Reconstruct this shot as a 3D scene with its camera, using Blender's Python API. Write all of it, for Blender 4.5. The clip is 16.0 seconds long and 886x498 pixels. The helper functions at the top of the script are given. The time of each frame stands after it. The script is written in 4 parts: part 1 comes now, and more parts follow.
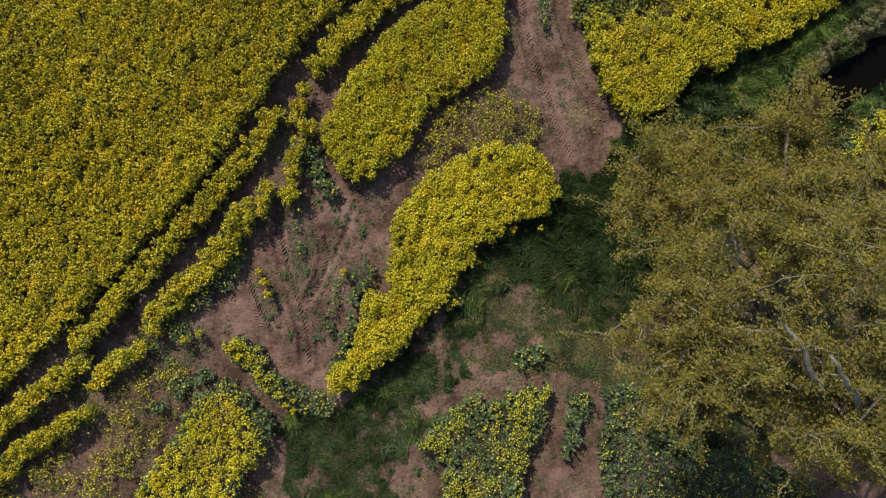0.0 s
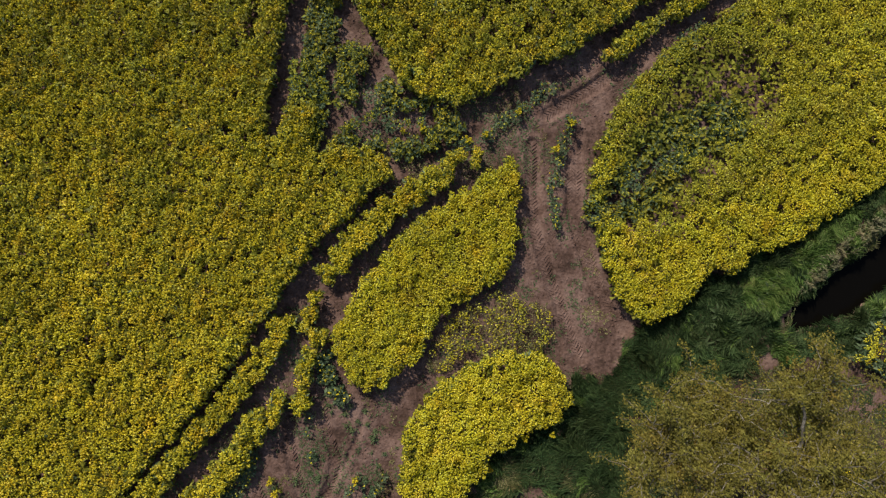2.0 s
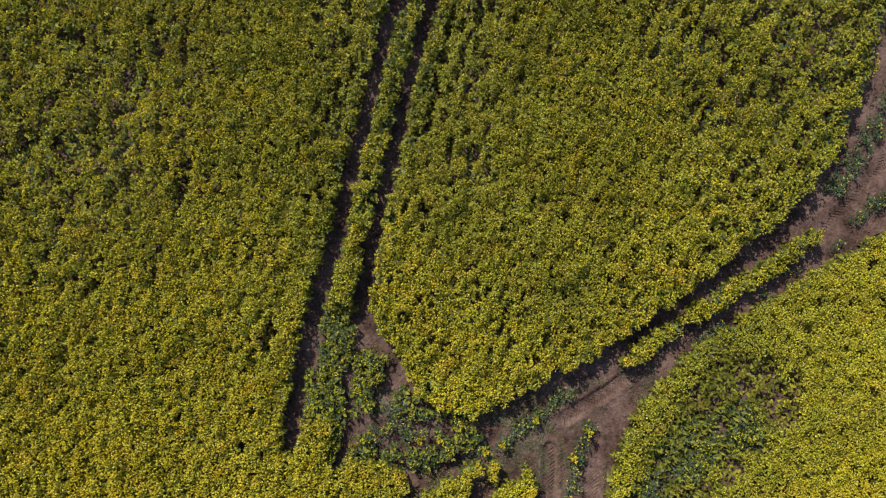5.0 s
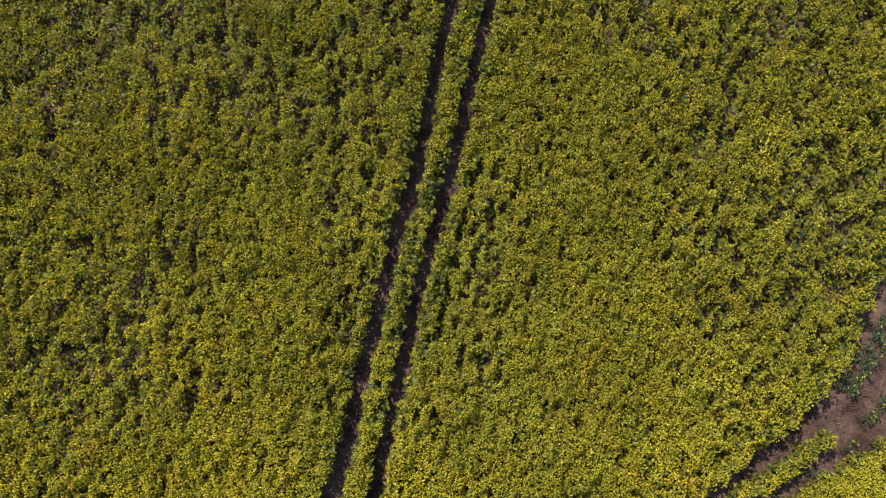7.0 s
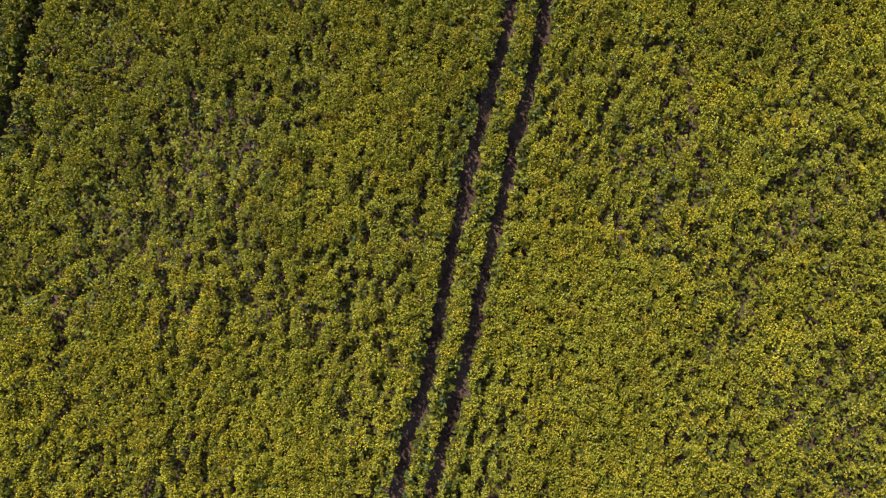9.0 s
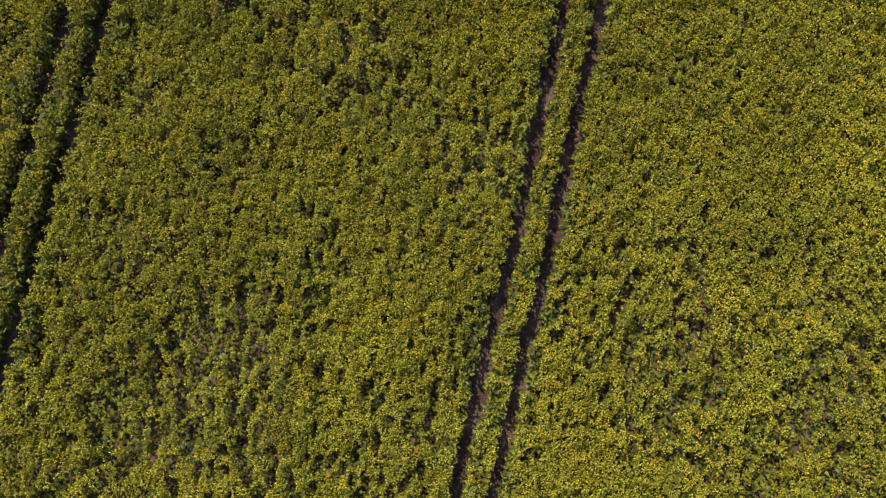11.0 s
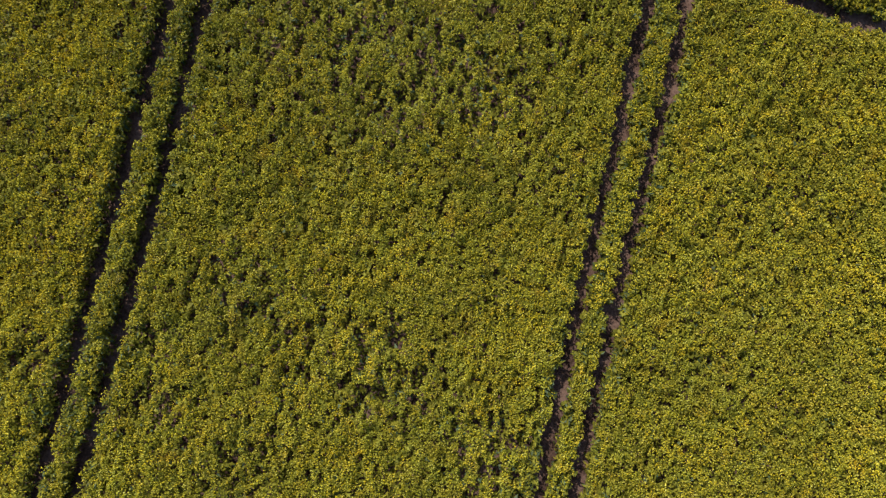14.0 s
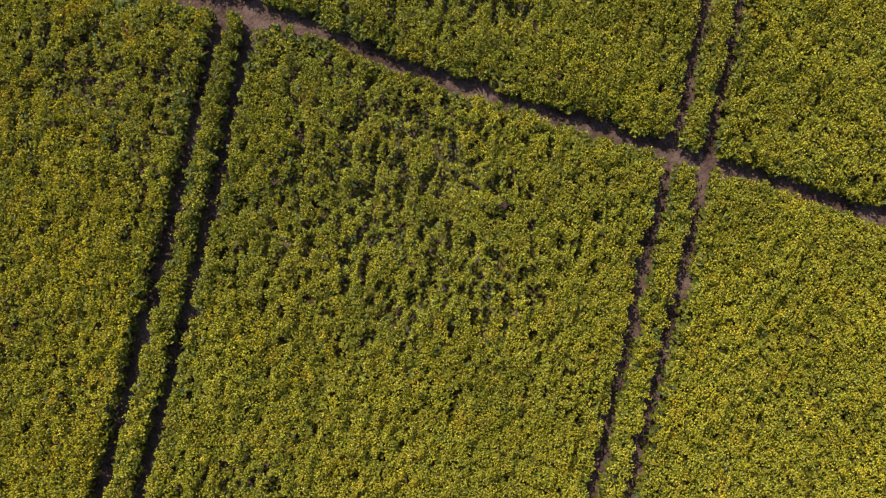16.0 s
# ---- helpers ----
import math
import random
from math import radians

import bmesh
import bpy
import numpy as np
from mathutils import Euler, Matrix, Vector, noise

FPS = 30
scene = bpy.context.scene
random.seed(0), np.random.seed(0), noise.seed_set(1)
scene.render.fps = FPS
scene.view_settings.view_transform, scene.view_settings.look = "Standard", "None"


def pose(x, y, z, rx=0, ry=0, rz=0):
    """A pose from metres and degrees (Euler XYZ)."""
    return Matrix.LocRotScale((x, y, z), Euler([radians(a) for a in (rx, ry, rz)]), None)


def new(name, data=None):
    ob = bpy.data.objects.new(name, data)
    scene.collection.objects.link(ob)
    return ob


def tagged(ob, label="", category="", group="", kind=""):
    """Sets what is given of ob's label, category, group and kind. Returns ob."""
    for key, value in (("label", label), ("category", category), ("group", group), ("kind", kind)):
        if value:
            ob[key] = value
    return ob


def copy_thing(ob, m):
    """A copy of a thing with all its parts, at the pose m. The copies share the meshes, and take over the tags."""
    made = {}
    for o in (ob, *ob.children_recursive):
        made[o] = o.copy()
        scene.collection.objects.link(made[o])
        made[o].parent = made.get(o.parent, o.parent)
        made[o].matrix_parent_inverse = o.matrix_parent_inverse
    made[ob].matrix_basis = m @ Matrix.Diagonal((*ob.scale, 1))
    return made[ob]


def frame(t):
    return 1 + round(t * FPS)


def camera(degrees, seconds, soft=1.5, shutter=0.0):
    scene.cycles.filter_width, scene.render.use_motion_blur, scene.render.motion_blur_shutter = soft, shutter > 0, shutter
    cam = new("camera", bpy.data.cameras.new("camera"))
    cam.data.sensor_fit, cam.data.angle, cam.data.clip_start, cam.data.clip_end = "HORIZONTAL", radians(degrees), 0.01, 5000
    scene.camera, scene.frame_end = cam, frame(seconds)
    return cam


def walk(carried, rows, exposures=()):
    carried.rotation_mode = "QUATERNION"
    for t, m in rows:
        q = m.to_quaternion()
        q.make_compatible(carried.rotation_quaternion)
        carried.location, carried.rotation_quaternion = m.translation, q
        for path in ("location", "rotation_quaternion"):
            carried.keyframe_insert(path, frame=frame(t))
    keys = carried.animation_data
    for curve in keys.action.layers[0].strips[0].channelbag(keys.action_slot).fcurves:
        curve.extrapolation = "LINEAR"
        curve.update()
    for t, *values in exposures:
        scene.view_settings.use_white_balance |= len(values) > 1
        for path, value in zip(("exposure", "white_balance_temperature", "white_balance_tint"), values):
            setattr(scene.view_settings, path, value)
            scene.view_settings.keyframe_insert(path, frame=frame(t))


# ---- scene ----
cam = camera(75.8, 16.0, soft=1.3)
METRES, EYE, TILT, LEAN, TURN = 84.8, 29.0, 0.0, 0.0, -29.8
ROWS = [
    (0.0, 0.0, 0.0, 0.0, 29.88, -87.48, -1.45),
    (0.5, -0.0158, 0.0245, 0.0011, 29.85, -87.5, -1.42),
    (1.0, -0.033, 0.0509, 0.0021, 29.83, -87.57, -1.43),
    (1.5, -0.05, 0.0773, 0.0029, 29.81, -87.63, -1.39),
    (2.0, -0.0669, 0.1035, 0.0038, 29.8, -87.68, -1.39),
    (2.5, -0.0838, 0.1298, 0.0049, 29.8, -87.72, -1.37),
    (3.0, -0.1008, 0.1559, 0.006, 29.78, -87.76, -1.39),
    (3.5, -0.118, 0.1824, 0.0068, 29.75, -87.86, -1.39),
    (4.0, -0.1347, 0.2084, 0.0075, 29.76, -87.86, -1.37),
    (6.5, -0.2194, 0.3401, 0.0099, 29.78, -88.32, -1.32),
    (7.0, -0.2364, 0.3663, 0.0103, 29.77, -88.38, -1.33),
    (7.5, -0.2533, 0.3925, 0.0109, 29.76, -88.44, -1.33),
    (8.0, -0.2703, 0.4188, 0.0114, 29.76, -88.51, -1.33),
    (8.5, -0.2873, 0.4451, 0.0117, 29.76, -88.57, -1.32),
    (9.0, -0.3041, 0.4713, 0.0123, 29.76, -88.61, -1.32),
    (11.5, -0.3892, 0.6025, 0.0134, 29.74, -89.02, -1.36),
    (12.0, -0.4063, 0.6293, 0.0141, 29.74, -89.12, -1.35),
    (12.5, -0.4231, 0.6559, 0.0152, 29.73, -89.2, -1.35),
    (13.0, -0.4399, 0.6821, 0.0166, 29.73, -89.24, -1.36),
    (13.5, -0.4568, 0.7084, 0.0177, 29.71, -89.3, -1.37),
    (14.0, -0.4739, 0.7349, 0.0181, 29.7, -89.37, -1.37),
    (14.5, -0.4907, 0.7611, 0.0178, 29.69, -89.42, -1.38),
    (15.0, -0.5075, 0.7878, 0.0171, 29.68, -89.51, -1.36),
    (15.5, -0.5245, 0.8143, 0.0165, 29.69, -89.6, -1.37),
    (16.0, -0.5414, 0.8404, 0.016, 29.7, -89.64, -1.38),
]
walk(cam, [(t, pose(0, 0, EYE, TILT, LEAN, TURN) @ pose(METRES * x, METRES * y, METRES * z, 90 + pitch, roll, yaw)) for t, x, y, z, yaw, pitch, roll in ROWS],
     [(0, 0.19, 6800, 10), (1, 0.06, 6750, 10), (2, -0.01, 6550, 10), (3, -0.12, 6050, 10), (4.2, -0.05, 6150, 10), (6.3, 0.10, 6450, 10), (9, 0.13, 6500, 10), (11.3, 0.05, 6500, 10), (16, 0.02, 6450, 10)])

# ---- light ----
SUN_FROM = Vector((-0.52, 0.85, 0.82)).normalized()
world = bpy.data.worlds.new("sky")
scene.world = world
world.use_nodes = True
sky = world.node_tree.nodes.new("ShaderNodeTexSky")
sky.sky_type, sky.sun_disc = "NISHITA", False
sky.sun_elevation = math.asin(SUN_FROM.z)
sky.sun_rotation = math.atan2(SUN_FROM.x, SUN_FROM.y)
back = world.node_tree.nodes["Background"]
back.inputs["Strength"].default_value = 0.125
world.node_tree.links.new(sky.outputs["Color"], back.inputs["Color"])
sun = new("sun", bpy.data.lights.new("sun", "SUN"))
sun.data.energy, sun.data.angle, sun.data.color = 4.7, radians(0.55), (1.0, 0.95, 0.85)
sun.rotation_euler = (-SUN_FROM).to_track_quat("-Z", "Y").to_euler()
sun.location = (0, 0, 60)


# ---- materials ----
def ramp(nt, stops):
    node = nt.nodes.new("ShaderNodeValToRGB")
    el = node.color_ramp.elements
    while len(el) < len(stops):
        el.new(0.5)
    for e, (p, c) in zip(el, stops):
        e.position, e.color = p, (*c, 1)
    return node


def island_mat(name, stops, rough=0.7, through_light=0.0, patch=4.0, patch_amount=0.25):
    """A plant material: each leaf or flower takes its own tint, and whole patches drift darker or lighter."""
    m = bpy.data.materials.new(name)
    m.use_nodes = True
    nt = m.node_tree
    bsdf = nt.nodes["Principled BSDF"]
    geo = nt.nodes.new("ShaderNodeNewGeometry")
    col = ramp(nt, stops)
    nt.links.new(geo.outputs["Random Per Island"], col.inputs["Fac"])
    nz = nt.nodes.new("ShaderNodeTexNoise")
    nz.inputs["Scale"].default_value, nz.inputs["Detail"].default_value = 1.0 / patch, 3.0
    nt.links.new(geo.outputs["Position"], nz.inputs["Vector"])
    span = nt.nodes.new("ShaderNodeMapRange")
    span.inputs["From Min"].default_value, span.inputs["From Max"].default_value = 0.3, 0.7
    span.inputs["To Min"].default_value, span.inputs["To Max"].default_value = 1 - patch_amount, 1 + patch_amount
    nt.links.new(nz.outputs["Fac"], span.inputs["Value"])
    mul = nt.nodes.new("ShaderNodeVectorMath")
    mul.operation = "SCALE"
    nt.links.new(col.outputs["Color"], mul.inputs[0])
    nt.links.new(span.outputs["Result"], mul.inputs["Scale"])
    drift = nt.nodes.new("ShaderNodeTexNoise")
    drift.inputs["Scale"].default_value, drift.inputs["Detail"].default_value = 0.9, 2.0
    nt.links.new(geo.outputs["Position"], drift.inputs["Vector"])
    hue = ramp(nt, [(0.35, (0.93, 1.0, 1.0)), (0.62, (1.02, 0.99, 0.97)), (0.75, (1.12, 0.95, 0.92))])
    nt.links.new(drift.outputs["Fac"], hue.inputs["Fac"])
    tint = nt.nodes.new("ShaderNodeVectorMath")
    tint.operation, tint.label = "MULTIPLY", "tint"
    nt.links.new(mul.outputs["Vector"], tint.inputs[0])
    nt.links.new(hue.outputs["Color"], tint.inputs[1])
    nt.links.new(tint.outputs["Vector"], bsdf.inputs["Base Color"])
    bsdf.inputs["Roughness"].default_value = rough
    bsdf.inputs["Specular IOR Level"].default_value = 0.08
    if through_light:
        tr = nt.nodes.new("ShaderNodeBsdfTranslucent")
        nt.links.new(tint.outputs["Vector"], tr.inputs["Color"])
        mix = nt.nodes.new("ShaderNodeMixShader")
        mix.inputs["Fac"].default_value = through_light
        nt.links.new(bsdf.outputs["BSDF"], mix.inputs[1])
        nt.links.new(tr.outputs["BSDF"], mix.inputs[2])
        nt.links.new(mix.outputs["Shader"], nt.nodes["Material Output"].inputs["Surface"])
    return m


def earth_mat(name, dark, mid, light, coarse=0.35, fine=9.0, bump=0.5):
    m = bpy.data.materials.new(name)
    m.use_nodes = True
    nt = m.node_tree
    bsdf = nt.nodes["Principled BSDF"]
    geo = nt.nodes.new("ShaderNodeNewGeometry")
    a, b, c = (nt.nodes.new("ShaderNodeTexNoise") for _ in range(3))
    for node, scale, detail in ((a, coarse, 5.0), (b, fine, 6.0), (c, 2.2, 4.0)):
        node.inputs["Scale"].default_value, node.inputs["Detail"].default_value = scale, detail
        nt.links.new(geo.outputs["Position"], node.inputs["Vector"])
    add = nt.nodes.new("ShaderNodeMath")
    add.operation = "MULTIPLY_ADD"
    add.inputs[1].default_value = 0.55
    nt.links.new(a.outputs["Fac"], add.inputs[0])
    half = nt.nodes.new("ShaderNodeMath")
    half.operation = "MULTIPLY"
    half.inputs[1].default_value = 0.3
    nt.links.new(b.outputs["Fac"], half.inputs[0])
    nt.links.new(half.outputs[0], add.inputs[2])
    add2 = nt.nodes.new("ShaderNodeMath")
    add2.operation = "MULTIPLY_ADD"
    add2.inputs[1].default_value = 0.3
    nt.links.new(c.outputs["Fac"], add2.inputs[0])
    nt.links.new(add.outputs[0], add2.inputs[2])
    col = ramp(nt, [(0.46, dark), (0.56, mid), (0.68, light)])
    nt.links.new(add2.outputs[0], col.inputs["Fac"])
    nt.links.new(col.outputs["Color"], bsdf.inputs["Base Color"])
    bp = nt.nodes.new("ShaderNodeBump")
    bp.inputs["Strength"].default_value, bp.inputs["Distance"].default_value = bump, 0.14
    crumb = nt.nodes.new("ShaderNodeTexVoronoi")
    crumb.inputs["Scale"].default_value = fine
    nt.links.new(geo.outputs["Position"], crumb.inputs["Vector"])
    high = nt.nodes.new("ShaderNodeMath")
    high.operation = "MULTIPLY_ADD"
    high.inputs[1].default_value = -0.14
    nt.links.new(crumb.outputs["Distance"], high.inputs[0])
    nt.links.new(add2.outputs[0], high.inputs[2])
    nt.links.new(high.outputs[0], bp.inputs["Height"])
    nt.links.new(bp.outputs["Normal"], bsdf.inputs["Normal"])
    bsdf.inputs["Roughness"].default_value = 0.95
    bsdf.inputs["Specular IOR Level"].default_value = 0.15
    return m


def floret_mat(name, petals, between, cell, share, patch_amount):
    """A flowering head: small florets of the first tints over the green of the second, each head with its own tint."""
    m = island_mat(name, petals, 0.6, 0.18, 4.0, patch_amount)
    nt = m.node_tree
    mul = [n for n in nt.nodes if n.type == "VECT_MATH" and n.operation == "SCALE"][0]
    col = [n for n in nt.nodes if n.type == "VALTORGB"][0]
    geo = [n for n in nt.nodes if n.type == "NEW_GEOMETRY"][0]
    vor = nt.nodes.new("ShaderNodeTexVoronoi")
    vor.inputs["Scale"].default_value = 1.0 / cell
    nt.links.new(geo.outputs["Position"], vor.inputs["Vector"])
    cut = nt.nodes.new("ShaderNodeMapRange")
    cut.interpolation_type = "SMOOTHSTEP"
    cut.inputs["From Min"].default_value, cut.inputs["From Max"].default_value = share - 0.12, share + 0.12
    nt.links.new(vor.outputs["Distance"], cut.inputs["Value"])
    green = ramp(nt, between)
    nt.links.new(geo.outputs["Random Per Island"], green.inputs["Fac"])
    mix = nt.nodes.new("ShaderNodeMix")
    mix.data_type = "RGBA"
    nt.links.new(cut.outputs["Result"], mix.inputs["Factor"])
    nt.links.new(col.outputs["Color"], mix.inputs["A"])
    nt.links.new(green.outputs["Color"], mix.inputs["B"])
    nt.links.new(mix.outputs["Result"], mul.inputs[0])
    return m


FLOWER = floret_mat("rape_flower", [(0.0, (0.56, 0.418, 0.014)), (0.45, (0.75, 0.572, 0.026)), (1.0, (0.88, 0.742, 0.12))],
                    [(0.0, (0.28, 0.22, 0.014)), (1.0, (0.48, 0.38, 0.018))], 0.062, 0.50, 0.14)
LEMON_FLOWER = floret_mat("late_rape_flower", [(0.0, (0.55, 0.44, 0.014)), (0.45, (0.73, 0.605, 0.030)), (1.0, (0.86, 0.775, 0.14))],
                          [(0.0, (0.28, 0.23, 0.014)), (1.0, (0.48, 0.40, 0.018))], 0.062, 0.50, 0.14)
POD = floret_mat("rape_bud_and_pod", [(0.0, (0.38, 0.33, 0.025)), (0.5, (0.52, 0.456, 0.038)), (1.0, (0.67, 0.605, 0.14))],
                 [(0.0, (0.16, 0.15, 0.015)), (1.0, (0.30, 0.268, 0.022))], 0.060, 0.50, 0.18)
LEAF = island_mat("rape_leaf", [(0.0, (0.115, 0.113, 0.015)), (0.6, (0.215, 0.20, 0.024)), (1.0, (0.32, 0.295, 0.04))], 0.5, 0.2, 3.0, 0.2)
BLUE_LEAF = island_mat("young_rape_leaf", [(0.0, (0.047, 0.070, 0.030)), (0.6, (0.084, 0.117, 0.056)), (1.0, (0.145, 0.18, 0.098))], 0.5, 0.15, 2.0, 0.2)
WEED = island_mat("weed_leaf", [(0.0, (0.055, 0.08, 0.032)), (0.6, (0.095, 0.125, 0.052)), (1.0, (0.16, 0.19, 0.09))], 0.55, 0.15, 2.0, 0.2)
GRASS = island_mat("grass_blade", [(0.0, (0.034, 0.056, 0.020)), (0.7, (0.056, 0.088, 0.031)), (1.0, (0.098, 0.128, 0.05))], 0.55, 0.2, 1.6, 0.45)
FRESH = island_mat("fresh_grass", [(0.0, (0.075, 0.125, 0.03)), (0.7, (0.13, 0.195, 0.045)), (1.0, (0.21, 0.25, 0.085))], 0.55, 0.2, 1.6, 0.3)
STALK = island_mat("dry_stalk", [(0.0, (0.11, 0.10, 0.035)), (0.6, (0.19, 0.17, 0.065)), (1.0, (0.29, 0.255, 0.12))], 0.8, 0.15, 1.5, 0.25)
STRAW = island_mat("dry_grass", [(0.0, (0.06, 0.075, 0.026)), (0.6, (0.115, 0.118, 0.045)), (1.0, (0.24, 0.21, 0.105))], 0.8, 0.1, 2.0, 0.25)
OAK_LEAF = island_mat("oak_leaf", [(0.0, (0.125, 0.107, 0.024)), (0.6, (0.20, 0.170, 0.034)), (1.0, (0.29, 0.243, 0.055))], 0.6, 0.3, 1.0, 0.3)
EARTH = earth_mat("bare_soil", (0.054, 0.031, 0.022), (0.113, 0.066, 0.050), (0.190, 0.118, 0.092), 0.5, 7.0, 1.0)
FAR_CROP = earth_mat("distant_crop", (0.03, 0.033, 0.006), (0.085, 0.08, 0.009), (0.17, 0.155, 0.014), 0.4, 4.0, 0.8)
TWIG = earth_mat("oak_twig", (0.08, 0.066, 0.045), (0.16, 0.135, 0.098), (0.27, 0.235, 0.18), 1.5, 20.0, 0.6)
BARK = earth_mat("oak_bark", (0.09, 0.078, 0.06), (0.19, 0.165, 0.13), (0.33, 0.295, 0.24), 1.5, 20.0, 0.8)


# ---- plan helpers ----
rng = np.random.default_rng(7)
LATTICE = rng.random((256, 256))


def vnoise(x, y, size, shift=0.0):
    """Smooth value noise between 0 and 1, with lumps of the given size in metres."""
    x, y = np.asarray(x) / size + shift * 17.3 + 500, np.asarray(y) / size + shift * 9.7 + 500
    i, j = np.floor(x).astype(int), np.floor(y).astype(int)
    u, v = x - i, y - j
    u, v = u * u * (3 - 2 * u), v * v * (3 - 2 * v)
    i0, i1, j0, j1 = i % 256, (i + 1) % 256, j % 256, (j + 1) % 256
    return (LATTICE[i0, j0] * (1 - u) + LATTICE[i1, j0] * u) * (1 - v) + (LATTICE[i0, j1] * (1 - u) + LATTICE[i1, j1] * u) * v


def smooth(a, b, x):
    t = np.clip((x - a) / (b - a), 0, 1)
    return t * t * (3 - 2 * t)


def off_line(x, y, line):
    """Distance of each place from a polyline."""
    best = np.full(np.shape(x), 1e9)
    for (ax, ay), (bx, by) in zip(line, line[1:]):
        dx, dy = bx - ax, by - ay
        t = np.clip(((x - ax) * dx + (y - ay) * dy) / (dx * dx + dy * dy), 0, 1)
        best = np.minimum(best, np.hypot(x - ax - t * dx, y - ay - t * dy))
    return best


def depth_in(x, y, poly):
    """Distance to the outline of a polygon, positive inside."""
    inside = np.zeros(np.shape(x), bool)
    for (ax, ay), (bx, by) in zip(poly, poly[1:] + poly[:1]):
        if ay != by:
            inside ^= ((ay > y) != (by > y)) & (x < (bx - ax) * (y - ay) / (by - ay) + ax)
    d = off_line(x, y, poly + poly[:1])
    return np.where(inside, d, -d)


# ---- plan ----
FIELD_EDGE = [(-40, -27), (-28, -13.6), (-20.4, -5.5), (-17.8, -3.0), (-15.2, -0.1), (-12.6, 3.0), (-9.9, 6.2), (-7.7, 9.7), (-6.2, 11.7), (-4.5, 13.2), (-2.9, 15.0), (-1.9, 15.8), (-2.6, 16.3), (-5.1, 16.9), (-6.2, 17.2)]
INNER_EDGE = [(-5.8, 19.0), (-5.2, 22.0), (-4.4, 24.5), (-4.0, 22.9), (-3.2, 22.0), (-2.3, 20.3), (-0.9, 19.3), (0.8, 18.9), (2.5, 19.5), (5.6, 21.2), (10.8, 24.4), (16.4, 28.6), (19.6, 32.1), (21.8, 37.0), (24.5, 46), (30, 60)]
YARD = FIELD_EDGE + INNER_EDGE[:-1] + [(30, 56), (66, 96), (120, 96), (120, -60), (-40, -60)]
TRAM_1 = [(-8.4, 17.5), (-7.4, 22.9), (-5.8, 29.5), (-4.3, 36.0), (-2.7, 41.5), (-1.5, 47.6), (-0.2, 53.4), (1.2, 58.6), (2.4, 64.2), (4.5, 73.7), (7.2, 85.5), (8.4, 89.6), (10.3, 98.0), (13.0, 110)]
TRAM_2 = [(-6.2, 16.9), (-5.2, 22.0), (-4.4, 27.2), (-2.4, 36.1), (-0.9, 41.5), (0.4, 47.3), (1.7, 52.8), (3.0, 58.3), (4.5, 65.3), (6.6, 74.3), (8.6, 82), (10.2, 88.9), (12.1, 98.1), (14.8, 110)]
TRAM_3 = [(-34.0, 24), (-25.4, 57.0), (-23.8, 63.1), (-22.1, 69.5), (-19.8, 78.4), (-18.1, 84.9), (-16.7, 91.0), (-15.4, 96.6), (-12.4, 110)]
TRAM_4 = [(-32.0, 24), (-24.5, 53.3), (-22.3, 61.3), (-20.7, 67.1), (-17.8, 78.2), (-16.4, 84.0), (-15.0, 90.2), (-13.7, 96.6), (-10.6, 110)]
FOOTPATH = [(-30, 99.63), (-15.9, 98.03), (-13.9, 97.63), (-10.9, 96.63), (-8.0, 95.43), (-5.6, 94.43), (-0.2, 92.73), (5.8, 90.83), (11.9, 89.03), (18.0, 87.13), (30, 83.63)]
WEDGE = [(21.6, 28.0), (18.1, 26.1), (14.5, 23.8), (11.4, 21.7), (10.2, 20.3), (8.8, 18.6), (7.9, 16.9), (7.6, 14.4), (7.9, 12.7), (8.0, 11.0), (8.7, 9.3), (9.8, 8.2), (10.7, 7.9), (12.0, 8.5), (12.8, 9.4), (13.8, 10.5), (15.0, 10.2), (15.9, 11.3), (17.9, 12.0), (19.4, 12.9), (22.9, 15.3), (34, 21.5), (34, 35)]
WEDGE_RIM = [(7.8, 14), (8.2, 11.0), (9.8, 8.2), (13.3, 10.2), (17.9, 12.1), (22.9, 15.4), (34, 21.6)]
WEDGE_PALE = [(9.6, 14.4), (10.5, 16.2), (12.2, 18.4), (14.4, 19.9)]
WEDGE_BARE = [(8.1, 13.6), (8.9, 15.1), (9.7, 16.1), (10.8, 17.0), (12.0, 17.9), (13.6, 18.5), (15.3, 18.8), (15.3, 17.4), (13.5, 17.1), (12.5, 16.1), (11.4, 15.1), (10.5, 14.1), (9.7, 13.5), (8.85, 13.1)]
ISLAND_A = [(3.9, 16.5), (4.1, 14.4), (3.9, 11.8), (3.3, 10.4), (1.9, 9.3), (0.8, 8.9), (-0.3, 7.6), (-1.2, 5.7), (-2.5, 4.9), (-4.3, 4.4), (-4.6, 5.2), (-5.2, 6.3), (-5.3, 7.4), (-4.8, 8.8), (-3.7, 10.4), (-2.3, 12.1), (-0.6, 13.5), (1.4, 14.9), (2.8, 15.8)]
ISLAND_B = [(6.3, 5.2), (6.5, 4.1), (5.6, 2.9), (4.2, 2.5), (3.1, 1.8), (2.3, 1.0), (1.7, -0.1), (0.9, -1.2), (-0.2, -2.3), (-1.0, -3.4), (-2.7, -4.8), (-4.0, -5.9), (-4.7, -5.6), (-4.9, -4.8), (-4.3, -4.2), (-3.7, -3.1), (-3.4, -2.1), (-3.3, -1.0), (-2.7, -0.7), (-1.9, -1.0), (-2.0, 0.7), (-1.9, 2.4), (-1.1, 3.8), (0.0, 4.9), (1.4, 5.7), (3.1, 6.5), (4.8, 6.5), (5.9, 5.8)]
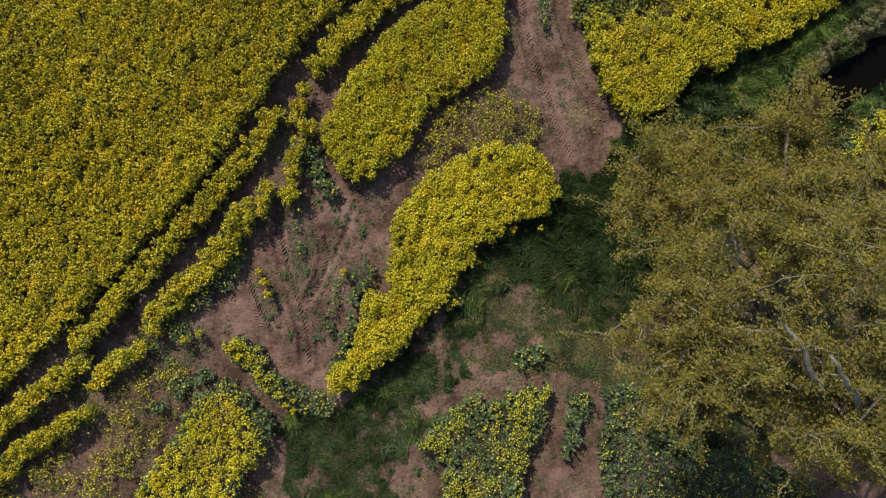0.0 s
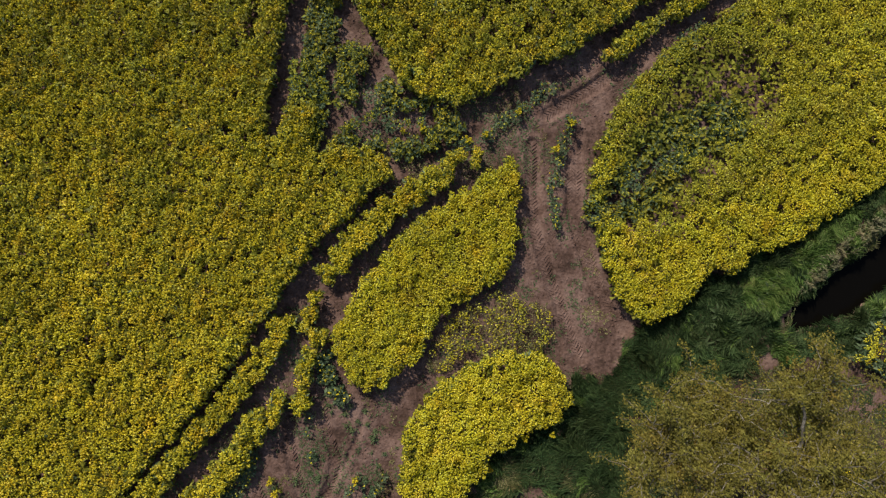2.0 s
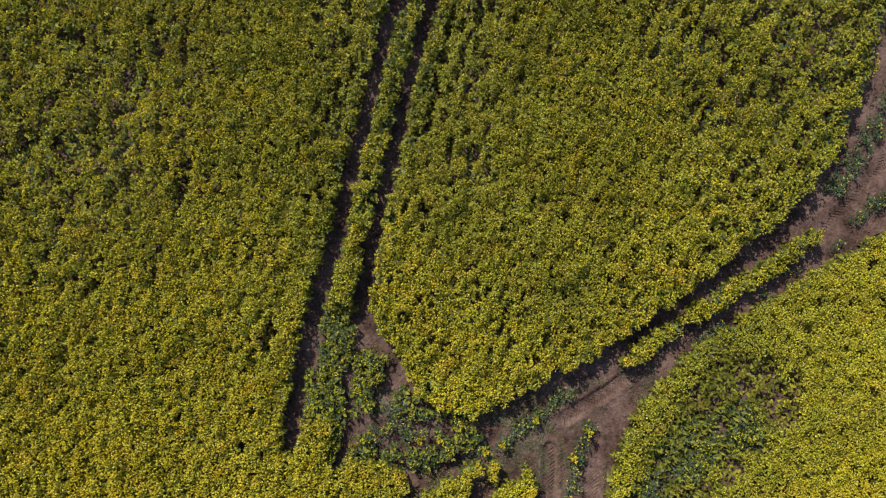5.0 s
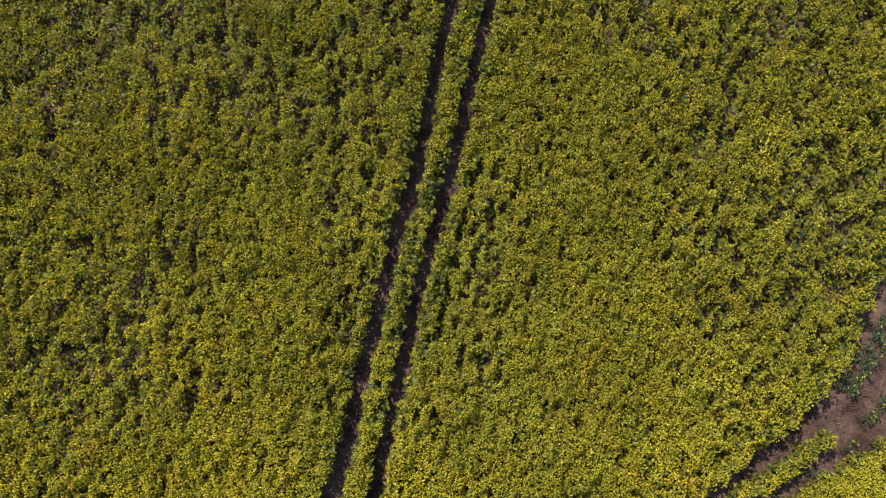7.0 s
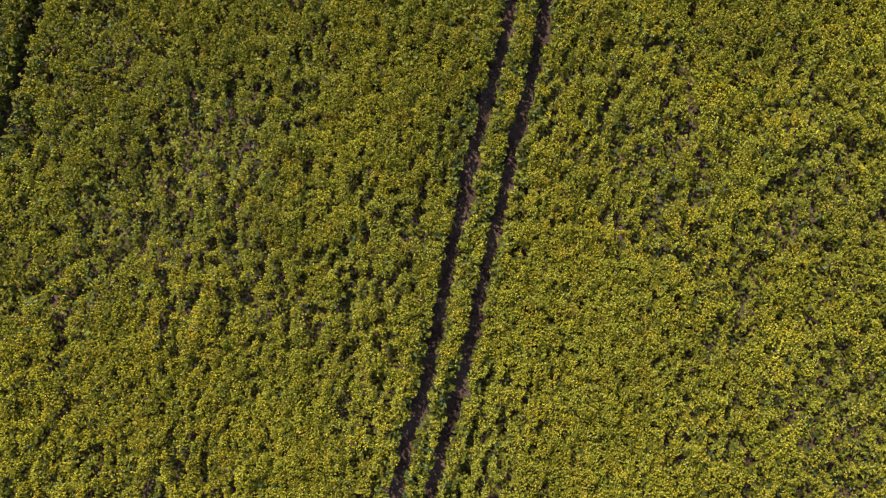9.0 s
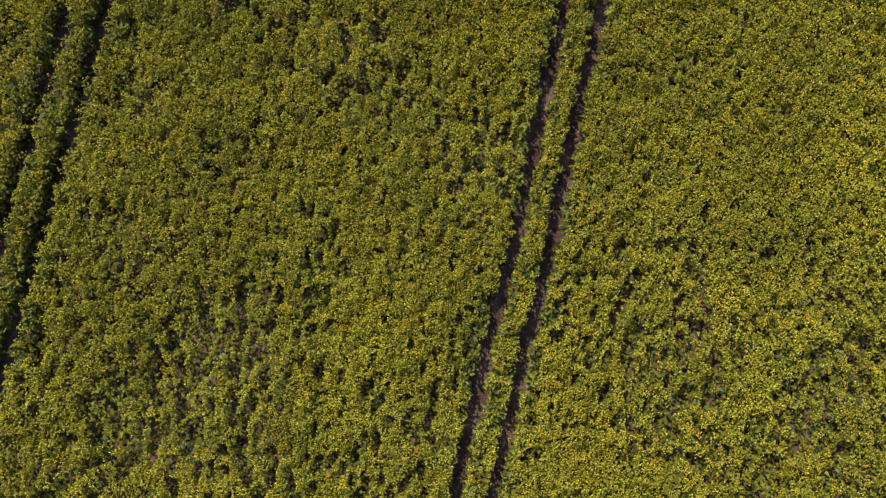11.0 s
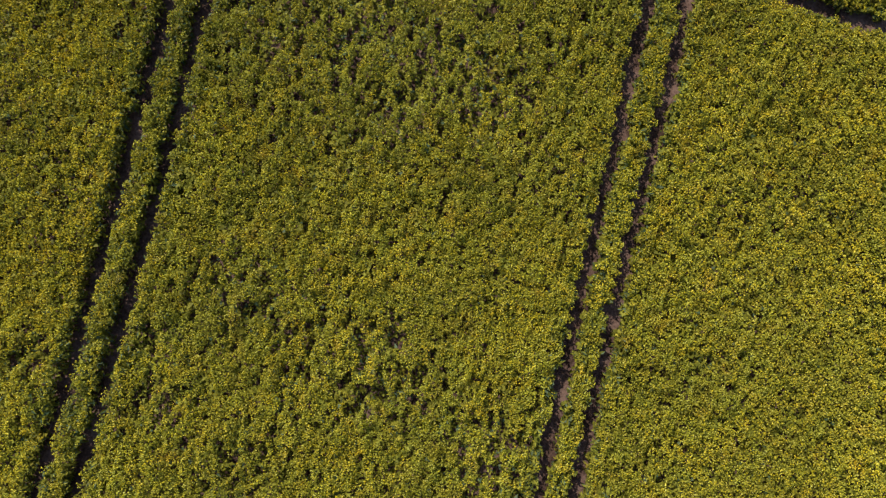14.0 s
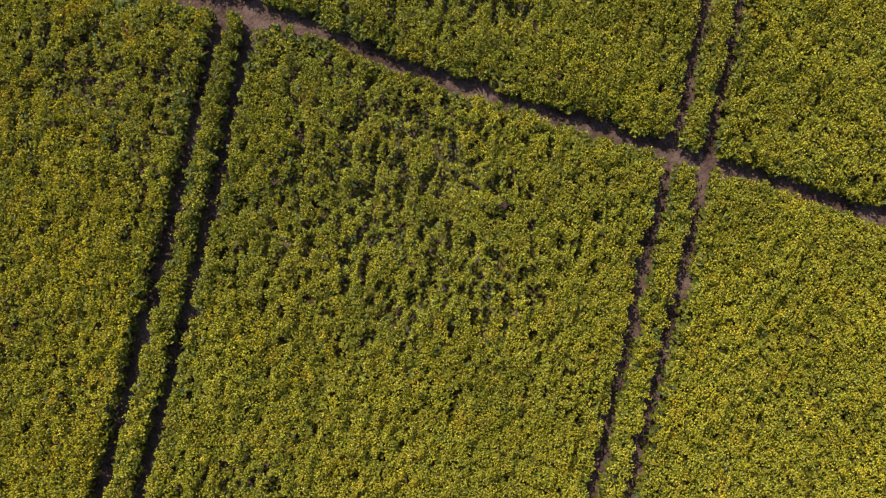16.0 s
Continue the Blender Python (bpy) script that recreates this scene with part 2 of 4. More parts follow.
ISLAND_C = [(-9.9, -5.0), (-8.6, -5.8), (-7.6, -6.7), (-7.3, -7.7), (-8.1, -9.1), (-9.1, -10.7), (-9.6, -14.5), (-16.4, -14.4), (-14.4, -10.7), (-13.1, -9.0), (-12.1, -7.4), (-11.3, -5.8)]
ISLAND_D = [(2.8, -5.6), (2.5, -6.4), (5.8, -5.1), (6.1, -5.9), (5.3, -8.3), (4.4, -10.8), (3.5, -14), (0.6, -14), (0.6, -10.7), (0.9, -9.4), (-0.5, -8.3), (0.1, -7.2), (1.2, -6.2)]
ISLAND_E = [(8.0, -5.7), (8.1, -6.8), (7.3, -8.7), (6.7, -9.8), (6.6, -8.2), (7.0, -6.2)]
ISLAND_F = [(8.7, -5.7), (11.8, -4.9), (12.0, -7.9), (15.1, -8.7), (19.0, -10.1), (21.0, -14), (9.4, -14), (8.4, -9.5)]
ISLAND_G = [(-10.2, -3.3), (-9.2, -2.9), (-8.2, -3.7), (-7.6, -4.6), (-6.8, -5.4), (-7.2, -6.3), (-8.2, -5.6), (-9.0, -4.6), (-9.9, -4.2)]
FAR_SIDE = [(20.5, 6.2), (21.5, 7.3), (23, 8.5), (34, 15), (34, 3), (24, 4.5), (22, 5.4)]
UNDER_OAK = [(16.5, 1.4), (18.8, 0.8), (21.2, 0.6), (21.2, -0.6), (18.2, -1.2), (16.5, -0.4)]
THIN_A = [(1.2, 8.4), (3.5, 9.3), (5.2, 8.2), (5.5, 7.0), (4.0, 6.4), (2.0, 6.4), (0.0, 5.5), (-0.5, 6.4)]
THIN_B = [(-14.0, -4.6), (-12.4, -4.3), (-11.8, -5.3), (-13.0, -7.4), (-15.2, -10.2), (-16, -14), (-22, -14), (-20.8, -10.2), (-18, -8.3), (-15.9, -6.4)]
LANE = [(-7.6, 19.0), (-6.8, 24.2), (-4.8, 24.4), (-5.9, 19.0)]
LANE_GREEN = [(-6.5, 24.2), (-5.3, 24.4), (-5.6, 22.4), (-6.2, 20.8), (-6.9, 21.1)]
LANE_CROP = [(-7.3, 20.9), (-6.2, 21.0), (-5.95, 18.7), (-6.6, 16.6), (-7.7, 17.2)]
THIN_C = [(-4.9, 21.8), (-4.2, 22.4), (-3.2, 20.6), (-1.6, 19.2), (0.4, 18.6), (0.9, 17.6), (-1.4, 16.5), (-5.2, 17.0)]
STRIPS = [
    ([(-24, -11.2), (-20.5, -7.4), (-19.7, -6.6), (-18.2, -5.3), (-16.9, -4.3)], 0.52),
    ([(-16.9, -3.2), (-16.1, -2.4), (-15.1, -1.2), (-13.6, 0.5), (-11.8, 2.5), (-9.9, 4.7), (-8.6, 6.5), (-7.8, 7.9)], 0.52),
    ([(-6.7, 7.7), (-6.2, 9.2)], 0.38),
    ([(-5.5, 10.4), (-4.5, 11.8), (-2.6, 13.6), (-0.0, 15.4), (1.5, 16.3)], 0.6),
    ([(-23, -12.6), (-20.4, -9.6), (-19.6, -8.6), (-18.1, -7.7), (-16.5, -6.7)], 0.45),
    ([(-16.1, -5.2), (-15.2, -4.5), (-14.1, -3.6)], 0.46),
    ([(-13.4, -2.4), (-12.7, -1.4), (-11.3, -0.1), (-9.8, 1.5), (-9.0, 3.1)], 0.6),
    ([(-8.3, 2.9), (-8.0, 4.3)], 0.3),
    ([(-6.9, 3.8), (-6.7, 6.0), (-6.0, 7.4)], 0.36),
    ([(18.4, 28.0), (16.0, 26.2), (13.6, 24.8), (10.9, 23.2), (8.9, 21.6)], 0.45),
]
WEED_STRIPS = [
    ([(5.8, 20.0), (4.0, 18.8), (2.3, 17.4), (0.8, 17.0)], 0.4),
    ([(6.7, 18.2), (6.1, 16.5), (5.8, 14.7), (5.85, 12.9)], 0.40),
    ([(6.2, 11.6), (6.5, 10.4)], 0.22),
    ([(6.8, 9.4), (7.4, 8.4)], 0.2),
    ([(-14.0, -3.2), (-12.6, -2.9), (-11.4, -3.0)], 0.5),
    ([(-11.5, -1.2), (-10.3, -0.4), (-9.4, 1.2)], 0.6),
    ([(-5.0, -2.6), (-4.6, -0.8), (-3.9, 0.2)], 0.3),
    ([(-5.7, 5.2), (-6.0, 6.2)], 0.5),
    ([(-6.6, 3.2), (-6.4, 1.0)], 0.2),
    ([(-7.2, -5.8), (-5.2, -6.4)], 0.7),
    ([(20.0, 30.5), (21.0, 32.0), (22.0, 33.5), (23.4, 36)], 0.6),
    ([(21.0, 28.9), (22.1, 29.8), (24, 31)], 0.4),
    ([(11.6, 21.9), (12.4, 22.4), (15.1, 24.5), (17.8, 26.4), (20.6, 28.0)], 0.2),
]
LEAFY_STRIPS = [
    ([(-4.5, -4.4), (-4.1, -3.4), (-3.8, -2.2), (-3.6, -0.8), (-3.0, 0.2)], 0.34),
    ([(-5.8, 6.0), (-5.4, 4.6), (-4.8, 4.0)], 0.45),
    ([(-13.2, -6.6), (-12.0, -5.2), (-10.8, -4.9)], 0.4),
    ([(1.0, -1.5), (1.4, -1.2)], 0.4),
    ([(4.6, -4.2), (5.4, -4.0)], 0.45),
]
# thin places in the crop: middle and length along the rows
GAPS = [(-21.2, 42.3, 1.6), (-13.9, 29.6, 2.2), (-11.8, 45.9, 1.2), (11.8, 43.8, 1.8), (13.9, 37.6, 1.4), (-7.3, 57.8, 1.2), (-18.8, 49.4, 2.0), (-20.7, 43.7, 2.2), (-8.6, 52.6, 1.0), (9.7, 49.1, 0.8),
        (12.8, 37.8, 1.6), (-5.5, 70.0, 1.4), (-3.3, 76.8, 1.4), (-10.6, 85.5, 1.8), (-9.1, 90.7, 2.0), (-6.4, 91.3, 1.6), (-2.1, 81.4, 1.4), (1.4, 82.5, 1.0), (-0.8, 86.9, 1.2), (-3.5, 88.1, 1.2),
        (-14.2, 86.9, 1.0), (-5.6, 82.0, 1.0), (-7.6, 86.3, 1.0), (-11.4, 87.5, 1.2), (-13.7, 30.6, 2.0), (-9.4, 23.2, 2.0), (-1.8, 28.9, 1.2), (13.0, 27.8, 1.2)]
# wheel ruts: the line, half the width, the depth
RUTS = [
    ([(4.8, 17.0), (4.8, 15.3), (4.87, 13.05), (5.1, 12.1), (5.36, 11.1), (5.62, 10.3), (6.1, 9.1), (6.5, 7.8), (7.2, 6.1)], 0.36, 0.11),
    ([(7.0, 17.5), (6.95, 15.3), (6.92, 13.6), (7.18, 12.65), (7.5, 11.6), (7.9, 10.2), (8.63, 8.7), (9.5, 7.6)], 0.44, 0.12),
    ([(-7.55, 3.2), (-7.61, 2.2), (-7.44, 1.25), (-7.23, 0.33), (-6.91, -0.7), (-6.64, -1.6), (-6.3, -2.6), (-6.1, -4.4)], 0.32, 0.14),
    ([(-5.95, 3.6), (-5.88, 3.1), (-5.67, 2.4), (-5.46, 1.77), (-5.19, 1.16), (-5.5, -0.2), (-6.1, -1.4)], 0.28, 0.12),
    ([(-9.4, 0.4), (-9.2, -0.2), (-8.88, -1.0), (-8.57, -1.82), (-8.0, -2.9)], 0.28, 0.07),
    ([(-3.73, 3.54), (-3.93, 2.91), (-4.13, 2.19), (-4.73, 0.9), (-5.94, -1.1)], 0.13, 0.08),
    ([(-10.2, -3.3), (-11.67, -4.9), (-12.64, -6.4), (-13.51, -7.6), (-14.85, -9.6)], 0.34, 0.06),
    ([(5.6, 18.6), (8.2, 20.2), (11.0, 22.4), (14.2, 24.5), (18.6, 27.4), (22.6, 31.6), (25.5, 38)], 0.34, 0.10),
    ([(3.2, 18.0), (5.6, 20.2), (10.4, 23.5), (15.8, 27.4), (19.8, 31.0), (22.6, 37)], 0.34, 0.10),
]
DITCH = [(18.5, 7.8), (20.55, 9.2), (23.25, 10.75), (29.6, 14.8)]
BANK = [(16.6, 9.0), (18.9, 10.8), (22.0, 13.1), (28.4, 17.6)]


def ditch_share(x, y):
    """Distance from the ditch's middle as a share of its half width, which grows along it."""
    ragged = 0.5 * (vnoise(x, y, 0.9, 74) - 0.5) + 0.2 * (vnoise(x, y, 0.35, 75) - 0.5)
    return (off_line(x, y, DITCH) + ragged) / (np.clip(0.85 + 0.09 * (x - 18.1), 0.85, 1.3) * (0.6 + 0.4 * smooth(17.8, 21.0, x)))


def ground_z(x, y):
    """Height of the ground: a slight fall to the far end, ruts, a bank and a ditch."""
    z = 0.22 - 0.22 * smooth(52, 78, y) + 0.10 * (vnoise(x, y, 6.0, 1) - 0.5) + 0.05 * (vnoise(x, y, 0.9, 2) - 0.5) + 0.05 * (vnoise(x, y, 0.37, 3) - 0.5)
    for line, half, deep in RUTS:
        d = off_line(x, y, line)
        z = z - deep * smooth(half + 0.06, half - 0.08, d) + 0.4 * deep * smooth(0.16, 0.0, np.abs(d - half - 0.14)) * (0.4 + vnoise(x, y, 0.6, 51))
    z = z + 0.38 * smooth(1.5, 0.4, off_line(x, y, BANK))
    z = z - 0.9 * smooth(1.07, 0.95, ditch_share(x, y))
    return z


# ---- ground ----
def steps(*spans):
    out = []
    for a, b, d in spans:
        out += list(np.arange(a, b - 1e-6, d))
    return np.array(out + [spans[-1][1]])


def mesh_object(name, co, tri, mats, index=None, parent=None, quads=False, soft=False):
    me = bpy.data.meshes.new(name)
    n = 4 if quads else 3
    me.vertices.add(len(co))
    me.vertices.foreach_set("co", np.ascontiguousarray(co, dtype=np.float32).ravel())
    me.loops.add(len(tri) * n)
    me.loops.foreach_set("vertex_index", np.ascontiguousarray(tri, dtype=np.int32).ravel())
    me.polygons.add(len(tri))
    me.polygons.foreach_set("loop_start", np.arange(0, len(tri) * n, n, dtype=np.int32))
    for m in mats:
        me.materials.append(m)
    if index is not None:
        me.polygons.foreach_set("material_index", np.ascontiguousarray(index, dtype=np.int32))
    me.polygons.foreach_set("use_smooth", np.full(len(tri), soft))
    me.update(calc_edges=True)
    ob = new(name, me)
    ob.parent = parent
    return ob


gx = steps((-2500, -400, 700), (-400, -66, 60), (-66, -28, 4), (-28, -16, 1.0), (-16, -9.5, 0.35), (-9.5, 11, 0.1), (11, 24, 0.4), (24, 30, 0.8), (30, 64, 2), (64, 400, 60), (400, 2500, 700))
gy = steps((-2500, -400, 700), (-400, -26, 60), (-26, -14, 1.5), (-14, -6, 0.35), (-6, 21, 0.1), (21, 36, 0.4), (36, 106, 1.2), (106, 128, 4), (128, 400, 60), (400, 2500, 700))
XX, YY = np.meshgrid(gx, gy)
ZZ = ground_z(XX, YY)
nx, ny = len(gx), len(gy)
ii = np.arange(nx * ny).reshape(ny, nx)
quad = np.stack([ii[:-1, :-1], ii[:-1, 1:], ii[1:, 1:], ii[1:, :-1]], -1).reshape(-1, 4)
mid_x, mid_y = XX.ravel()[quad].mean(1), YY.ravel()[quad].mean(1)
# under the outer crop and beyond it the ground is covered
field_east, field_south = [(24.5, 17), (63, 38), (63, 84), (38, 56), (30, 45), (26, 35), (24.5, 31.5)], [(24.5, 9.4), (31, 12.5), (63, 31), (63, -25), (27, -25), (24.5, -4)]
covered = (np.abs(mid_x + 0.052 * mid_y - 0.7) > 25.2) | (mid_y < -14.5) | (mid_y > 101.5)
covered &= (depth_in(mid_x, mid_y, YARD) < -0.8) | (depth_in(mid_x, mid_y, field_east) > 0.5) | (depth_in(mid_x, mid_y, field_south) > 0.5)
beyond_crop = covered | (mid_x < -64) | (mid_x > 62) | (mid_y < -24) | (mid_y > 126)
tagged(mesh_object("ground", np.stack([XX, YY, ZZ], -1).reshape(-1, 3), quad, [EARTH, FAR_CROP], beyond_crop, quads=True, soft=True),
       "reddish brown bare soil with wheel ruts and a ditch", "ground", kind="structure")


WATER = bpy.data.materials.new("still_water")
WATER.use_nodes = True
wb = WATER.node_tree.nodes["Principled BSDF"]
wb.inputs["Base Color"].default_value, wb.inputs["Roughness"].default_value = (0.0035, 0.003, 0.0022, 1), 0.06
wb.inputs["Specular IOR Level"].default_value = 0.05
ripple, lift = WATER.node_tree.nodes.new("ShaderNodeTexNoise"), WATER.node_tree.nodes.new("ShaderNodeBump")
ripple.inputs["Scale"].default_value, lift.inputs["Strength"].default_value, lift.inputs["Distance"].default_value = 3.0, 0.15, 0.02
WATER.node_tree.links.new(ripple.outputs["Fac"], lift.inputs["Height"])
WATER.node_tree.links.new(lift.outputs["Normal"], wb.inputs["Normal"])
wv, wf = [], []
for k, (x, y) in enumerate(DITCH):
    (x0, y0), (x1, y1) = DITCH[max(k - 1, 0)], DITCH[min(k + 1, len(DITCH) - 1)]
    d = Vector((x1 - x0, y1 - y0, 0)).normalized()
    back_off = -1.1 * d if k == 0 else Vector()
    half = min(max(0.85 + 0.09 * (x - 18.1), 0.85), 1.3) * 1.3
    for side in (-half, half):
        wv.append(Vector((x, y, -0.12)) + back_off + Vector((-d.y, d.x, 0)) * side)
for k in range(len(DITCH) - 1):
    wf.append((2 * k, 2 * k + 2, 2 * k + 3, 2 * k + 1))
tagged(mesh_object("water", np.array(wv), np.array(wf), [WATER], quads=True), "still black water in a straight field ditch", "water", kind="structure")


# ---- plants ----
def turned(n):
    """n random turns about z."""
    a = rng.random(n) * 2 * np.pi
    return np.cos(a), np.sin(a)


def heads(c, r, lean=None, sides=4):
    """Flower heads: small uneven domes at the places c with the radii r, leaning outward."""
    n = len(c)
    a, tilt = rng.random(n) * 2 * np.pi, (rng.random((n, 2)) - 0.5) * 0.9 - (0.0 if lean is None else lean)
    v = np.empty((n, sides + 1, 3))
    for k in range(sides):
        q, b = r * (0.72 + 0.5 * rng.random(n)), a + (k + 0.5 * rng.random(n)) * 2 * np.pi / sides
        dx, dy = np.cos(b) * q, np.sin(b) * q
        v[:, k] = c + np.stack([dx, dy, dx * tilt[:, 0] + dy * tilt[:, 1] - 0.35 * r * rng.random(n)], -1)
    v[:, sides] = c + np.stack([-tilt[:, 0] * r * 0.3, -tilt[:, 1] * r * 0.3, r * (0.35 + 0.5 * rng.random(n))], -1)
    f = np.array([[k, (k + 1) % sides, sides] for k in range(sides)])[None] + np.arange(n)[:, None, None] * (sides + 1)
    return v.reshape(-1, 3), f.reshape(-1, 3)


def leaves(c, length, width, rise=0.5, folded=True, turn=None):
    """Leaves at the places c: folded kites of two triangles, or plain tapered blades."""
    n = len(c)
    ca, sa = turned(n) if turn is None else (np.cos(turn), np.sin(turn))
    up = (rng.random(n) - 0.35) * rise
    d = np.stack([ca, sa, up], -1) * length[:, None]
    s = np.stack([-sa, ca, (rng.random(n) - 0.5) * 0.8], -1) * width[:, None] * 0.5
    if not folded:
        return np.stack([c - d * 0.5 + s * 0.7, c - d * 0.35 - s * 1.3, c + d * 0.5], 1).reshape(-1, 3), np.arange(n * 3).reshape(-1, 3)
    v = np.stack([c - d * 0.5, c + s + d * 0.05, c + d * 0.5, c - s + d * 0.05], 1)
    v[:, 2, 2] -= length * 0.15
    f = np.array([[0, 1, 2], [0, 2, 3]])[None] + np.arange(n)[:, None, None] * 4
    return v.reshape(-1, 3), f.reshape(-1, 3)


def joined(pieces):
    co, tri, idx, n = [], [], [], 0
    for v, f, m in pieces:
        co.append(v)
        tri.append(f + n)
        idx.append(np.full(len(f), m))
        n += len(v)
    return np.concatenate(co), np.concatenate(tri), np.concatenate(idx)


def spread(x, y, per, radius, loose=1.0):
    """per places round each plant, within the radius: scattered, or set apart like seeds in a sunflower."""
    n = len(x)
    k = np.arange(per)[None]
    a = k * 2.39996 + rng.random((n, 1)) * 2 * np.pi + (rng.random((n, per)) - 0.5) * 6.3 * loose
    r = np.sqrt((k + 0.5 + (rng.random((n, per)) - 0.5)) / per) * radius[:, None]
    return (x[:, None] + np.cos(a) * r).ravel(), (y[:, None] + np.sin(a) * r).ravel(), r.ravel()


def crop(name, x, y, height, yellow, label, per_head=8, per_leaf=5, size=1.0, head_share=None, edge=None, foliage=None, even=False, blue=None, sides=3, bloom=1.0, flower=None, kind="stuff"):
    """One stand of rape plants at x, y: yellow flower heads and green buds over leaves, with gaps where HOLES has them."""
    if len(x) < 3:
        return None
    z0 = ground_z(x, y)
    radius = ((0.225 if even else 0.19) + 0.06 * rng.random(len(x))) * size
    hx, hy, hr = spread(x, y, per_head, radius, 0.25)
    rep = lambda q: np.repeat(q, per_head)
    hole = hole_at(hx, hy)
    top = rep(height) * (0.90 + 0.16 * rng.random(len(hx))) - (1.0 if even else 1.8) * hr ** 2 / size
    # uneven tops, drawn out along the drill rows
    bumps = 0.65 * vnoise(hx * 0.975 - hy * 0.222, (hx * 0.222 + hy * 0.975) * 0.6, 0.36, 61) + 0.35 * vnoise(hx * 0.975 - hy * 0.222, (hx * 0.222 + hy * 0.975) * 0.45, 0.8, 62)
    top = top * (1 + ((0.5 if even else 0.54 + 0.38 * smooth(8, 34, hy)) / size) * (bumps - 0.5)) * (1 - 0.5 * smooth(0.0, 0.5, hole))
    c = np.stack([hx, hy, rep(z0) + top], -1)
    r = (0.046 + 0.030 * rng.random(len(hx))) * size * bloom * (1 + 0.13 * smooth(40, 10, hy))
    draw = rng.random(len(hx))
    is_yellow = draw < rep(yellow)
    keep = hole + 0.25 * rng.random(len(hx)) < 0.32
    if head_share is not None:
        keep &= rng.random(len(hx)) < rep(head_share)
    lean = np.stack([hx - rep(x), hy - rep(y)], -1) / rep(radius)[:, None] * 0.5
    parts = []
    for mask, m in ((is_yellow & keep, 0), (~is_yellow & keep, 1)):
        if mask.any():
            parts.append((*heads(c[mask], r[mask], lean[mask], sides), m))
    lx, ly, _ = spread(x, y, per_leaf, radius * 1.15)
    lz = np.repeat(z0, per_leaf) + np.repeat(height, per_leaf) * (0.30 + 0.54 * rng.random(len(lx))) * (1 - 0.6 * smooth(0.1, 0.5, hole_at(lx, ly)))
    ll = (0.17 + 0.15 * rng.random(len(lx))) * size * (0.62 if foliage else 1.0)
    of_leaf = np.where(rng.random(len(lx)) < np.repeat(np.zeros(len(x)) if blue is None else blue, per_leaf), 3, 2)
    stay = rng.random(len(lx)) > 0.5 * smooth(0.1, 0.5, hole_at(lx, ly))
    lx, ly, lz, ll, of_leaf = lx[stay], ly[stay], lz[stay], ll[stay], of_leaf[stay]
    v, f = leaves(np.stack([lx, ly, lz], -1), ll, ll * (0.62 if foliage is None else 0.2 if foliage is STALK else 0.5), 0.9, foliage is not None)
    co, tri, idx = joined(parts + [(v, f, 2)])
    idx[len(idx) - len(f):] = np.repeat(of_leaf, len(f) // len(lx))
    if edge is not None and edge.any():
        ex, ey, _ = spread(x[edge], y[edge], 13, np.full(edge.sum(), 0.24))
        ez = np.repeat(z0[edge], 13) + np.repeat(height[edge], 13) * (0.08 + 0.8 * rng.random(len(ex)))
        el = 0.20 + 0.14 * rng.random(len(ex))
        v, f = leaves(np.stack([ex, ey, ez], -1), el, el * 0.5, 2.6)
        co, tri, idx = np.concatenate([co, v]), np.concatenate([tri, f + len(co)]), np.concatenate([idx, np.where(rng.random(len(f)) < 0.3, 3, 2)])
    ob = mesh_object(name, co, tri, [flower or FLOWER, POD, foliage or LEAF, BLUE_LEAF], idx)
    return tagged(ob, label, "rapeseed crop", kind=kind)


def lattice(x0, x1, y0, y1, d):
    """Jittered places, one to a cell of the size d."""
    a, b = np.meshgrid(np.arange(x0, x1, d), np.arange(y0, y1, d))
    a, b = a.ravel(), b.ravel()
    return a + (rng.random(len(a)) - 0.5) * d * 0.95, b + (rng.random(len(b)) - 0.5) * d * 0.95


# ---- gaps in the crop ----
def loose_at(x, y):
    """How thin the crop stands, from 0 (closed) to 1."""
    near = 0.04 + 0.2 * smooth(0.45, 0.8, vnoise(x, y, 5.0, 46))
    far = 0.15 + 0.85 * smooth(0.35, 0.7, vnoise(x, y, 4.5, 47))
    side = np.clip(smooth(-9, -15, x) * smooth(26, 34, y) * smooth(64, 54, y) + smooth(7, 11, x) * smooth(32, 38, y) * smooth(58, 50, y), 0, 1)
    end = smooth(10, 4, np.hypot((x + 6.5) * 0.8, y - 87))
    calm = 1 - 0.6 * smooth(0, 6, x) * smooth(56, 64, y)
    return np.clip((near + (far - near) * smooth(16, 38, y)) * calm * 0.75 + 0.5 * side + 0.62 * end, 0, 1)


HOLE_CELL, HOLE_X, HOLE_Y = 0.06, -46.0, -22.0
HOLES = np.zeros((2300, 1500), np.float32)


def dig(x, y, half_wide, half_long, lean):
    """Marks one gap, a ragged ellipse along the drill row."""
    i0, i1 = int((y - half_long - 0.3 - HOLE_Y) / HOLE_CELL), int((y + half_long + 0.3 - HOLE_Y) / HOLE_CELL) + 1
    j0, j1 = int((x - half_long - 0.3 - HOLE_X) / HOLE_CELL), int((x + half_long + 0.3 - HOLE_X) / HOLE_CELL) + 1
    if min(i0, j0) < 0 or i1 > HOLES.shape[0] or j1 > HOLES.shape[1]:
        return
    gxx, gyy = np.meshgrid(HOLE_X + np.arange(j0, j1) * HOLE_CELL - x, HOLE_Y + np.arange(i0, i1) * HOLE_CELL - y)
    c, s = math.cos(lean), math.sin(lean)
    u, w = (gxx * c - gyy * s) / half_wide, (gxx * s + gyy * c) / half_long
    HOLES[i0:i1, j0:j1] = np.maximum(HOLES[i0:i1, j0:j1], np.clip(1.25 - np.sqrt(u * u + w * w), 0, 1))


